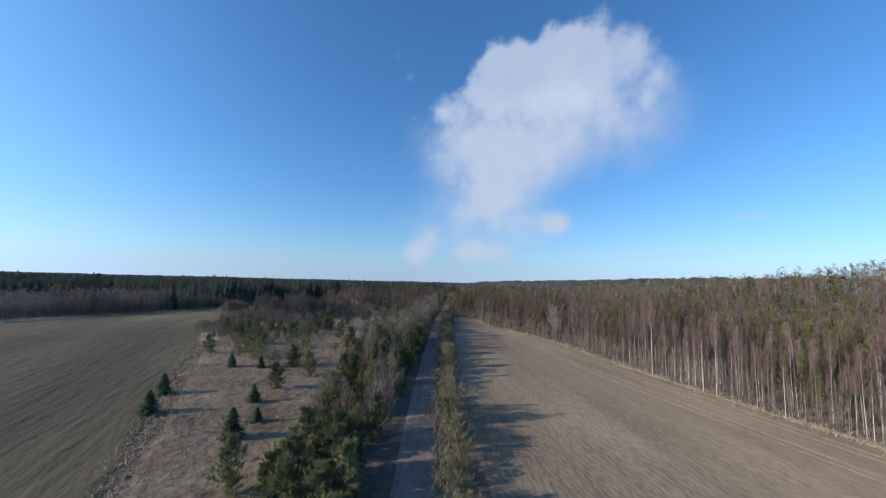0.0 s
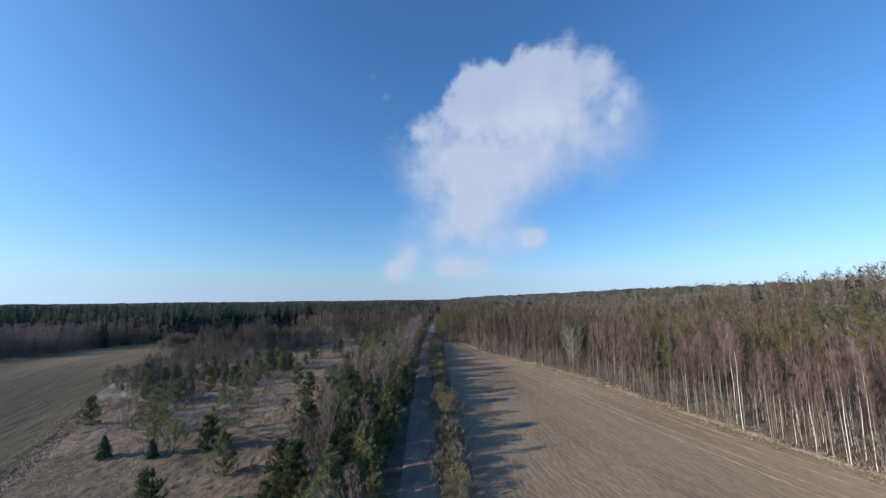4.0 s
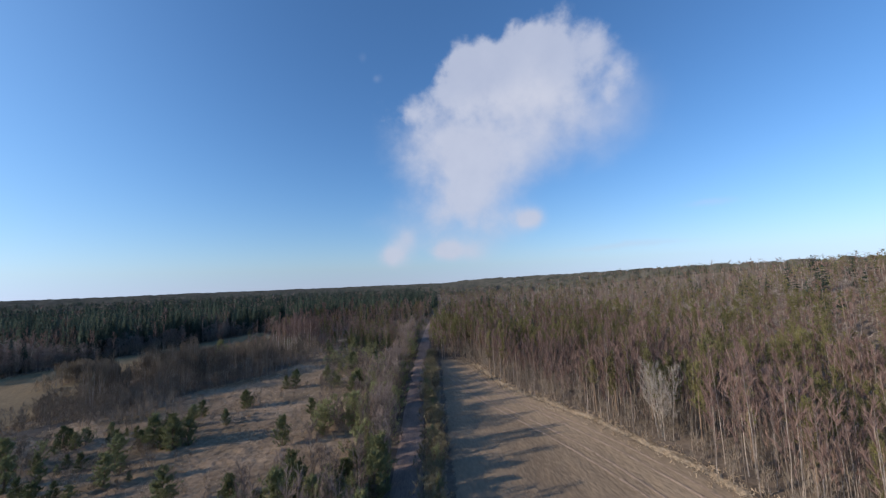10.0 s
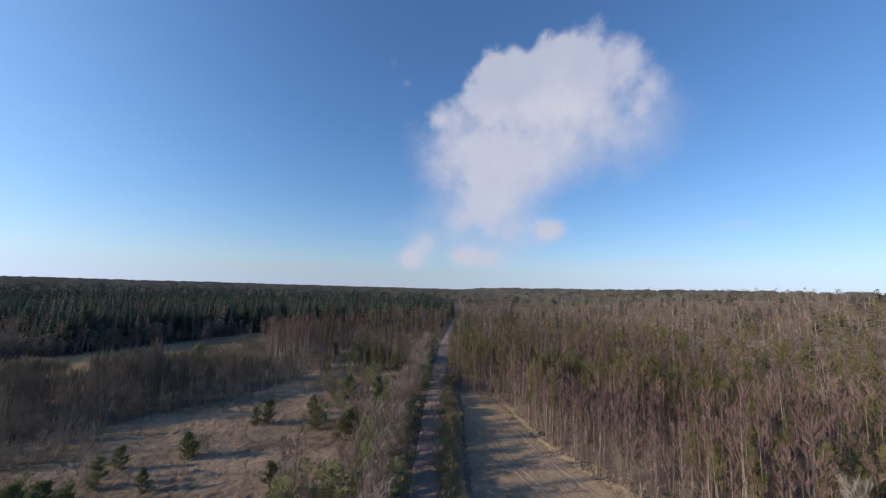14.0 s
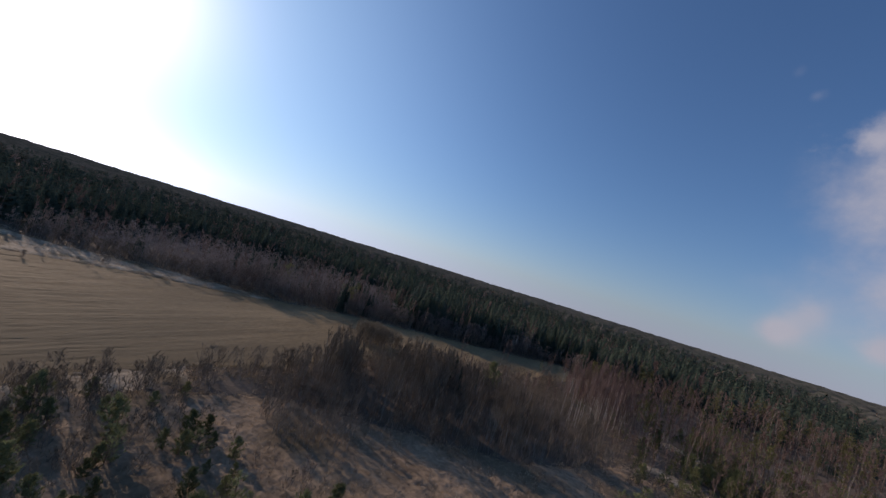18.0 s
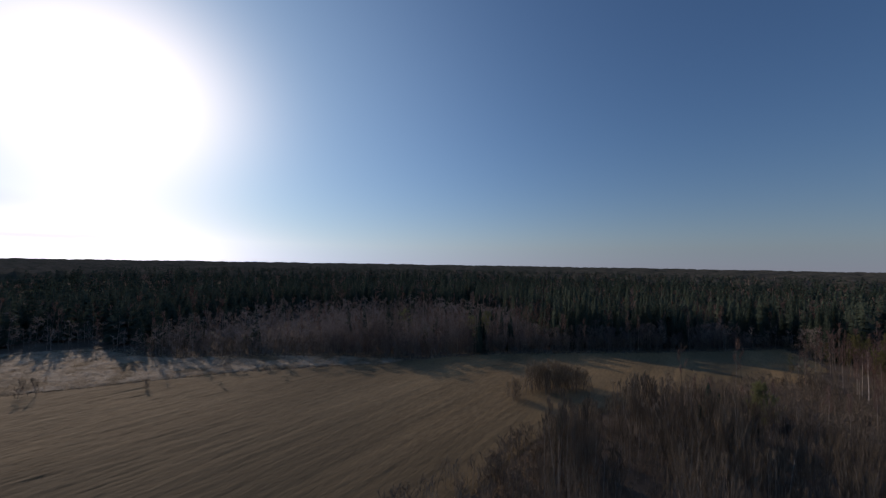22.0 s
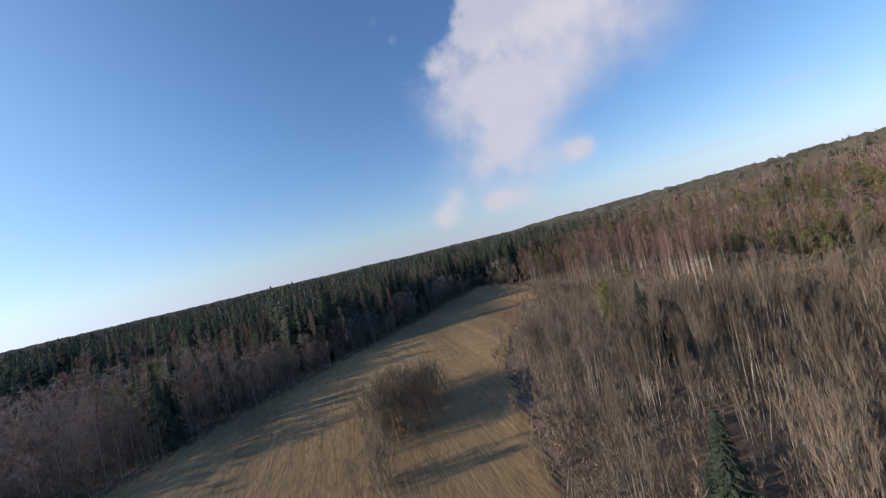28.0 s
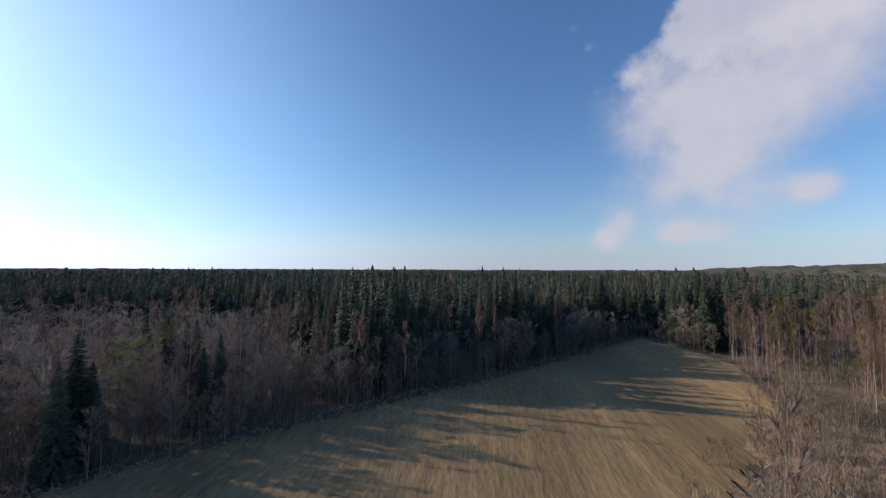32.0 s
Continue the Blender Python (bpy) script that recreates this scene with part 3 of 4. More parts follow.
# ------------------------------------------------------------------ trees
def bare_tree(h, girth, spread, low, limbs, twigs, lean=0.05, stems=1, fine=1.0, sides=5, upright=1.0, twig_len=0.75, boughs=False, twig_w=1.0, loose=0.55, dome=0.0, bend=1.0):
    """Trunk with limbs, and a crown of bare twigs."""
    wood, crown = Shape(), Shape()
    for s in range(stems):
        a = rng.uniform(0, 6.28)
        tip = np.array([math.cos(a) * lean * h, math.sin(a) * lean * h, h * rng.uniform(0.85, 1.0)])
        start = np.array([math.cos(a), math.sin(a), 0]) * (U(0.1, 0.1 + 0.25 * (stems - 1)) if stems > 1 else 0)
        u = np.linspace(0, 1, 6)
        line = start + u[:, None] ** 1.2 * (tip - start) + rng.normal(0, 0.008 * h * bend, (6, 3)) * (u * (1 - u) * 3)[:, None]
        line[:, 2] = u * tip[2]
        line[0, 2] = -0.15
        wood.tube(line, girth * (1 - u) ** 0.85 + 0.008 * fine, sides)
        spots = []
        n = max(3, int(limbs / stems))
        for k in range(n):
            q = low + (0.97 - low) * (k + rng.uniform(0, 1)) / n
            p = np.array([np.interp(q, u, line[:, j]) for j in range(3)])
            b = rng.uniform(0, 6.28)
            reach = spread * (1.15 - q) * rng.uniform(0.7, 1.2) * (0.55 + 0.45 * min(1, (q - low) * 5 + 0.3))
            if dome:
                reach *= (1 - dome) + dome * math.sqrt(max(0.04, 1 - ((q - 0.62) / 0.42) ** 2)) / max(0.35, 1.15 - q) * 0.6
            up = upright * rng.uniform(0.8, 1.4)
            e = p + np.array([math.cos(b), math.sin(b), up]) * reach
            m = (p + e) / 2 + np.array([math.cos(b), math.sin(b), -0.3]) * reach * 0.12
            (wood if boughs else crown).tube([p, m, e], [0.25 * girth * (1 - q) + 0.007 * fine, 0.14 * girth * (1 - q) + 0.005 * fine, 0.003 * fine], 3)
            spots += [(p, m, e)] * 2
        spots.append((line[4], (line[4] + line[5]) / 2, line[5]))
        spots = np.array(spots)
        c = rng.integers(0, len(spots), int(twigs / stems))
        w = rng.uniform(0.25, 1.05, len(c))[:, None]
        g = spots[c]
        base = np.where(w < 0.5, g[:, 0] + (g[:, 1] - g[:, 0]) * w * 2, g[:, 1] + (g[:, 2] - g[:, 1]) * (w * 2 - 1))
        way = (g[:, 2] - g[:, 0]) / (np.linalg.norm(g[:, 2] - g[:, 0], axis=1)[:, None] + 1e-6) + rng.normal(0, loose, (len(c), 3)) + (0, 0, 0.35 * upright)
        crown.slivers(base, way, rng.uniform(0.5, 1.3, len(c)) * twig_len, rng.uniform(0.022, 0.042, len(c)) * fine * twig_w)
    return wood.arrays(), crown.arrays()


def pine_tree(h, girth, spread, low, limbs, tufts, needles, fine=1.0, sides=5, taper=0.65):
    """Pine: open whorls of rising limbs that end in needle tufts."""
    wood, crown = Shape(), Shape()
    u = np.linspace(0, 1, 5)
    line = np.stack([rng.normal(0, 0.012 * h, 5) * u, rng.normal(0, 0.012 * h, 5) * u, u * h], 1)
    line[0, 2] = -0.15
    wood.tube(line, girth * (1 - u) + 0.02, sides)
    cen, out = [], []
    for k in range(limbs):
        q = low + (0.98 - low) * (k + rng.uniform(0, 1)) / limbs
        p = np.array([np.interp(q, u, line[:, j]) for j in range(3)])
        b = rng.uniform(0, 6.28)
        reach = spread * (1.0 - q) ** taper * rng.uniform(0.65, 1.15) * (0.6 + 0.4 * min(1, (q - low) * 4 + 0.2)) + 0.12
        e = p + np.array([math.cos(b), math.sin(b), rng.uniform(0.3, 0.9)]) * reach
        if fine < 1.6:
            wood.tube([p, (p + e) / 2 - (0, 0, 0.06 * reach), e], [0.3 * girth * (1 - q) + 0.012, 0.02, 0.008], 3)
        for s in rng.uniform(0.2, 1.05, tufts):
            cen.append(p + (e - p) * s + rng.normal(0, 0.13 * spread * 0.5, 3))
            out.append((e - p) / reach)
    cen.append(line[-1]); out.append(np.array([0, 0, 1.0]))
    cen, out = np.repeat(cen, needles, 0), np.repeat(out, needles, 0)
    way = out * 0.5 + rng.normal(0, 0.55, out.shape) + (0, 0, 0.6)
    crown.slivers(cen - way * 0.08, way, rng.uniform(0.22, 0.45, len(cen)) * fine, rng.uniform(0.022, 0.05, len(cen)) * fine)
    return wood.arrays(), crown.arrays()


def spruce_tree(h, girth, spread, low, tiers, arms, fine=1.0, sides=5):
    """Spruce: a narrow cone of drooping arms with hanging shoots."""
    wood, crown = Shape(), Shape()
    wood.tube([(0, 0, -0.15), (0, 0, h * 0.5), (0, 0, h)], [girth, girth * 0.55, 0.02], sides)
    v, f = [], []
    for k in range(tiers):
        q = low + (0.985 - low) * k / (tiers - 1)
        reach = spread * (1 - q) ** 0.78 * rng.uniform(0.85, 1.1) + 0.16
        for b in np.arange(arms) * 6.283 / arms + rng.uniform(0, 6.28) + rng.normal(0, 0.2, arms):
            r = reach * rng.uniform(0.55, 1.2)
            d, s = np.array([math.cos(b), math.sin(b), 0]), np.array([-math.sin(b), math.cos(b), 0])
            z = h * (q + rng.normal(0, 0.6 / tiers) * (1 - q))
            drop, w = rng.uniform(0.25, 0.5) * r, (0.27 * r + 0.07) * fine * (0.5 if fine < 1.3 else 1)
            a, m, e = np.array([0, 0, z]), d * r * 0.55 + (0, 0, z - 0.25 * drop), d * r + (0, 0, z - 0.75 * drop)
            n = len(v)
            v += [a, m + s * w - (0, 0, w * 0.5), m - s * w - (0, 0, w * 0.5), e, m + (0, 0, 0.08 * r)]
            f += [(n, n + 1, n + 4), (n, n + 4, n + 2), (n + 1, n + 3, n + 4), (n + 4, n + 3, n + 2)]
            if fine < 1.3:
                # side shoots that fan out and hang
                t = rng.uniform(0.2, 1.0, 9)[:, None]
                base = np.where(t < 0.55, a + (m - a) * t / 0.55, m + (e - m) * (t - 0.55) / 0.45)
                way = d * rng.uniform(0.2, 0.9, (9, 1)) + s * rng.uniform(-0.9, 0.9, (9, 1)) + (0, 0, -0.5)
                crown.slivers(base, way, (0.16 + 0.3 * r) * rng.uniform(0.6, 1.2, 9), rng.uniform(0.05, 0.09, 9) * (1 + 0.5 * r))
    top = len(v)
    w = 0.018 * h * fine
    v += [np.array((w, 0, h * 0.92)), np.array((-w / 2, w * 0.87, h * 0.92)), np.array((-w / 2, -w * 0.87, h * 0.92)), np.array((0, 0, h * 1.02))]
    f += [(top, top + 1, top + 3), (top + 1, top + 2, top + 3), (top + 2, top, top + 3)]
    crown.add(v, f)
    return wood.arrays(), crown.arrays()


def kind(make, count, bark, leaf):
    return [make() for _ in range(count)], bark, leaf


NEAR = {
    "birch_tree": kind(lambda: bare_tree(12.5, 0.036, 1.1, U(0.32, 0.6), 44, 1300, U(0.01, 0.03), twig_len=0.7, upright=2.2, loose=0.5, twig_w=0.45, bend=0.45), 9, M_BIRCH, M_TWIG),
    "young_birch": kind(lambda: bare_tree(6.6, 0.024, 1.2, 0.12, 38, 800, U(0.02, 0.07), stems=2, twig_len=0.5, upright=1.8, loose=0.6, dome=0.3), 6, M_GREYBARK, M_GREYTWIG),
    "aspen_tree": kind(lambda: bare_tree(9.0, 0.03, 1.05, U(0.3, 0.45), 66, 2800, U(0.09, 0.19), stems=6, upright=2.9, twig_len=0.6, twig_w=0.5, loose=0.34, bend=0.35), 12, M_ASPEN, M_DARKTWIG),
    "pale_tree": kind(lambda: bare_tree(12.0, 0.07, 3.2, 0.22, 150, 4200, 0.2, stems=6, upright=1.3, twig_len=0.9, twig_w=0.8, boughs=True, loose=0.45, bend=0.7), 1, M_PALEBARK, M_PALEBARK),
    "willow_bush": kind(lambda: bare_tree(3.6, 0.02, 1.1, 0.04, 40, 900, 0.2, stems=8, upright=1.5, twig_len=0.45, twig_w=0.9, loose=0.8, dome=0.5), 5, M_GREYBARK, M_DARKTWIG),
    "sallow_bush": kind(lambda: bare_tree(4.8, 0.02, 1.3, 0.12, 70, 1300, 0.2, stems=12, upright=1.7, twig_len=0.5, loose=0.8, dome=0.6), 4, M_GREYBARK, M_SALLOW),
    "verge_bush": kind(lambda: bare_tree(2.2, 0.014, 0.8, 0.03, 36, 900, 0.25, stems=9, upright=1.3, twig_len=0.36, loose=0.8, dome=0.5), 4, M_GREYBARK, M_OSIER),
    "alder_tree": kind(lambda: bare_tree(9.0, 0.055, 2.3, U(0.1, 0.3), 36, 1250, U(0.02, 0.07), twig_len=0.65, upright=0.8, loose=0.9, dome=0.85), 8, M_GREYBARK, M_REDTWIG),
    "pine_tree": kind(lambda: pine_tree(11.5, 0.11, 1.8, U(0.36, 0.55), 44, 6, 22), 7, M_BROWNBARK, M_PINE),
    "young_pine": kind(lambda: pine_tree(4.2, 0.05, 1.5, 0.02, 60, 6, 22, fine=1.1, taper=0.62), 7, M_BROWNBARK, M_YOUNGPINE),
    "spruce_tree": kind(lambda: spruce_tree(17, 0.18, 2.7, 0.06, 44, 10), 6, M_BROWNBARK, M_SPRUCE),
    "young_spruce": kind(lambda: spruce_tree(4.5, 0.07, 1.75, 0.03, 26, 12), 4, M_BROWNBARK, M_YOUNGSPRUCE),
}
FAR = {
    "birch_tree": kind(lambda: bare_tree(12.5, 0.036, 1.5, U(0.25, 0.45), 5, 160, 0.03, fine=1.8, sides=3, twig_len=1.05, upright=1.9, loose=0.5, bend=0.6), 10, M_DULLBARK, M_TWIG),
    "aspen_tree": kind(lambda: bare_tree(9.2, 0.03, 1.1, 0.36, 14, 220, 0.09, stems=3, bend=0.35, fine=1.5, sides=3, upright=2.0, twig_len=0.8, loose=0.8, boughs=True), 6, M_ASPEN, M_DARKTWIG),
    "alder_tree": kind(lambda: bare_tree(9.0, 0.05, 2.4, U(0.1, 0.3), 6, 150, 0.05, fine=2.0, sides=3, twig_len=0.9, upright=0.7, loose=1.1, dome=0.85), 8, M_DULLBARK, M_REDTWIG),
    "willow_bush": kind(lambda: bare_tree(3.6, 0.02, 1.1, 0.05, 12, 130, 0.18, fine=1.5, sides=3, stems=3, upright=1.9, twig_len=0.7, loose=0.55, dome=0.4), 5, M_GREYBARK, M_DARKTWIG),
    "verge_bush": kind(lambda: bare_tree(2.2, 0.014, 0.8, 0.03, 14, 150, 0.25, fine=1.5, sides=3, stems=4, upright=1.2, twig_len=0.45, loose=0.9, dome=0.5), 6, M_GREYBARK, M_OSIER),
    "pine_tree": kind(lambda: pine_tree(11.5, 0.10, 1.8, 0.46, 20, 3, 9, fine=1.9, sides=3), 7, M_BROWNBARK, M_PINE),
    "young_pine": kind(lambda: pine_tree(4.0, 0.05, 1.8, 0.03, 24, 4, 12, fine=1.5, sides=3, taper=0.6), 6, M_BROWNBARK, M_YOUNGPINE),
    "spruce_tree": kind(lambda: spruce_tree(17, 0.16, U(2.3, 3.6), 0.12, 19, 6, fine=1.5, sides=3), 9, M_BROWNBARK, M_SPRUCE),
}
DISTANT = {
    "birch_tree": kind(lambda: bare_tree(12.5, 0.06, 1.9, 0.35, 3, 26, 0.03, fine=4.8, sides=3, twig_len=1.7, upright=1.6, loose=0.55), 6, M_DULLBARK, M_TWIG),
    "alder_tree": kind(lambda: bare_tree(9.0, 0.07, 2.8, 0.15, 3, 30, 0.05, fine=4.8, sides=3, twig_len=1.5, loose=1.0, dome=0.8), 5, M_DULLBARK, M_REDTWIG),
    "pine_tree": kind(lambda: pine_tree(11.5, 0.11, 2.0, 0.46, 10, 1, 7, fine=3.1, sides=3), 5, M_BROWNBARK, M_PINE),
    "spruce_tree": kind(lambda: spruce_tree(17, 0.16, 3.0, 0.2, 9, 5, fine=2.0, sides=3), 6, M_BROWNBARK, M_SPRUCE),
}
LABELS = {
    "birch_tree": ("tall slender leafless birch with a white trunk in the wood", "tree"),
    "young_birch": ("young leafless birch with thin pale stems beside the road", "tree"),
    "aspen_tree": ("leafless grey aspen with upright limbs in a dense thicket", "tree"),
    "pale_tree": ("broad pale grey leafless tree with rising boughs at the wood's edge", "tree"),
    "willow_bush": ("low leafless willow bush with many thin grey stems", "bush"),
    "sallow_bush": ("dense olive-brown leafless sallow bush growing in the field", "bush"),
    "verge_bush": ("low yellowish leafless scrub beside the gravel road", "bush"),
    "alder_tree": ("leafless alder with reddish brown twigs at the field's edge", "tree"),
    "pine_tree": ("tall pine with a bare trunk and yellow-green crown", "tree"),
    "young_pine": ("young bushy pine with olive green needles on dry grass", "tree"),
    "spruce_tree": ("tall dark green spruce at the edge of the forest", "tree"),
    "young_spruce": ("small conical dark green spruce standing on dry grass", "tree"),
}
first, planted, overflow = {}, {}, []


def plant(name, x, y, size, group, label=""):
    """One tree of its own: the first of each shape is built, the others are copies of it. Past 290 of a kind they are joined."""
    planted[name] = planted.get(name, 0) + 1
    if planted[name] > 290 and name in FAR:
        overflow.append((name, x, y, size, 1.0))
        return None
    shapes, bark, leaf = NEAR[name]
    k = int(rng.integers(len(shapes)))
    m = Matrix.LocRotScale((x, y, float(land(x, y))), Euler((0, 0, U(0, 6.28))), (size * U(0.9, 1.12), size * U(0.9, 1.12), size))
    if (name, k) not in first:
        root = new(name)
        root.empty_display_size = 0.3
        for part_name, (v, f), mat in (("trunk", shapes[k][0], bark), ("crown", shapes[k][1], leaf)):
            ob = new(part_name, mesh_of(part_name, v, f, [mat]))
            ob.parent = root
        first[name, k] = root
        root.matrix_basis = m
    else:
        root = copy_thing(first[name, k], m)
        root.matrix_basis = m
    tagged(root, label or LABELS[name][0], LABELS[name][1], group)
    return root


def woods(name, table, rows, label):
    """Trees too many and too far to be counted: joined into one mesh."""
    vs, fs, ix, mats, n = [], [], [], [], 0
    rows = [r for r in rows if r[0] in table]
    for sort in sorted({r[0] for r in rows}):
        shapes, bark, leaf = table[sort]
        for m in (bark, leaf):
            if m not in mats:
                mats.append(m)
        mine = np.array([r[1:] for r in rows if r[0] == sort], float)
        pick = rng.integers(0, len(shapes), len(mine))
        for k, (wood, crown) in enumerate(shapes):
            p = mine[pick == k]
            if not len(p):
                continue
            a = rng.uniform(0, 6.28, len(p))
            c, s = np.cos(a), np.sin(a)
            for (v, f), mat in ((wood, bark), (crown, leaf)):
                wide = p[:, 2] * rng.uniform(0.9, 1.15, len(p)) * p[:, 3]
                X = (c[:, None] * v[:, 0] - s[:, None] * v[:, 1]) * wide[:, None] + p[:, 0:1]
                Y = (s[:, None] * v[:, 0] + c[:, None] * v[:, 1]) * wide[:, None] + p[:, 1:2]
                Z = v[:, 2] * p[:, 2:3] + land(p[:, 0:1], p[:, 1:2])
                vs.append(np.stack([X, Y, Z], 2).reshape(-1, 3))
                fs.append((f[None] + (np.arange(len(p)) * len(v))[:, None, None]).reshape(-1, 3) + n)
                ix.append(np.full(len(p) * len(f), mats.index(mat)))
                n += len(p) * len(v)
    if not vs:
        return None
    me = mesh_of(name, np.concatenate(vs), np.concatenate(fs), mats, np.concatenate(ix))
    return tagged(new(name, me), label, "woods", kind="stuff")


def spread_points(x0, x1, y0, y1, step):
    gx, gy = np.meshgrid(np.arange(x0, x1, step), np.arange(y0, y1, step))
    gx, gy = gx.ravel(), gy.ravel()
    return gx + rng.uniform(-0.48, 0.48, gx.size) * step, gy + rng.uniform(-0.48, 0.48, gy.size) * step


def road_x(y):
    return np.interp(y, [p[1] for p in ROAD], [p[0] for p in ROAD])


def sort_of_wood(x, y):
    """What grows at each point: the kind's name, or nothing."""
    n = len(x)
    sort = np.full(n, "", dtype=object)
    chance, patch, patch2 = rng.uniform(0, 1, n), waves(x, y, 45, 11), waves(x, y, 25, 12)
    rx = road_x(y)
    field = inside(FIELD_R, x, y) | inside(FIELD_L, x, y)
    right = (x > rx + np.where(y > 190, 3.4, 5)) & ~field
    right &= (y > 190) | (x > 12)
    pine = chance < np.clip(0.48 + 2.6 * (patch - 0.5), 0.12, 0.85)
    pine &= (near_line(EDGE_R, x, y) > 6) | (chance < 0.06)
    back = (x > 85) | (y > 250)
    other = np.where(patch2 > 0.6, "alder_tree", np.where(((patch2 < 0.34) & (chance > 0.9)) | ((x > 150) & (chance > 0.86)), "spruce_tree", "birch_tree"))
    sort[right] = np.where(pine & ~(back & (patch2 > 0.66)), "pine_tree", np.where(back, other, "birch_tree"))[right]
    left = (x < rx - np.where(y > 236, 3.4, 5)) & ~field
    mid = left & (y > 205) & (x > -88) & (y < 300)
    gaps = (patch2 > 0.78) | (y < 209)
    for cx, cy, r in ((-47, 243, 5), (-68, 221, 6), (-76, 228, 4), (-37, 238, 4), (-35, 219, 5), (-24, 276, 5)):
        gaps |= np.hypot((x - cx) / 1.6, y - cy) < r
    sort[mid & ~gaps] = np.where(chance < np.where(x > -48, 0.32, 0.08), "young_pine", np.where(chance > 0.84, "pine_tree", "birch_tree"))[mid & ~gaps]
    thick = inside(THICKET, x, y) & (x + y > 73)
    sort[thick & (chance < 0.82) & (waves(x, y, 13, 43) > 0.44)] = "aspen_tree"
    sort[thick & (y > 206)] = ""
    low = inside(BRUSH, x, y)
    sort[low] = np.where(chance < 0.05, "birch_tree", "")[low]
    stand = inside(STAND, x, y)
    sort[stand] = np.where(chance < 0.88, "birch_tree", "")[stand]
    beyond = left & ((x < -88) | (y >= 300)) & ~thick
    d = near_line(EDGE_FAR, x, y)
    west = beyond & ((d < 2 + 9 * patch) | inside(ALDERS, x + 14 * (patch2 - 0.5), y + 20 * (patch - 0.5))) & (y < 300)
    deep = beyond & ~west
    far_side = (x < np.interp(y, [p[1] for p in EDGE_FAR[::-1]], [p[0] for p in EDGE_FAR[::-1]]) + 3) | (y >= 282)
    sort[west & far_side] = np.where(chance < 0.86, "alder_tree", np.where(chance < 0.93, "birch_tree", np.where((d < 10) | (patch2 < 0.5), "alder_tree", "spruce_tree")))[west & far_side]
    sort[deep & far_side] = np.where(chance < np.where(patch > 0.66, 0.5, 0.9), np.where(rng.uniform(0, 1, n) < 0.3, "", "spruce_tree"), np.where(chance < 0.95, "birch_tree", "alder_tree"))[deep & far_side]
    front = beyond & (x > -84) & (y < 385) & (y < 385 + 0.9 * x)
    sort[front] = np.where(chance < 0.62, "birch_tree", np.where(chance < 0.85, "pine_tree", np.where(patch2 > 0.5, "alder_tree", "spruce_tree")))[front]
    sort[left & (y < 150) & (x > -88)] = ""
    sort[(np.hypot(x - 35.2, y - 123.5) < 3.8) | (np.hypot(x - 32, y - 117.5) < 5)] = ""
    sort[(x > 20) & (x < 90) & (y > 385) & (y < 430)] = ""
    return sort


SIZES = {"birch_tree": (0.74, 1.18), "aspen_tree": (0.75, 1.12), "alder_tree": (0.5, 1.1), "pine_tree": (0.7, 1.12), "young_pine": (0.6, 1.5), "spruce_tree": (0.55, 0.97)}


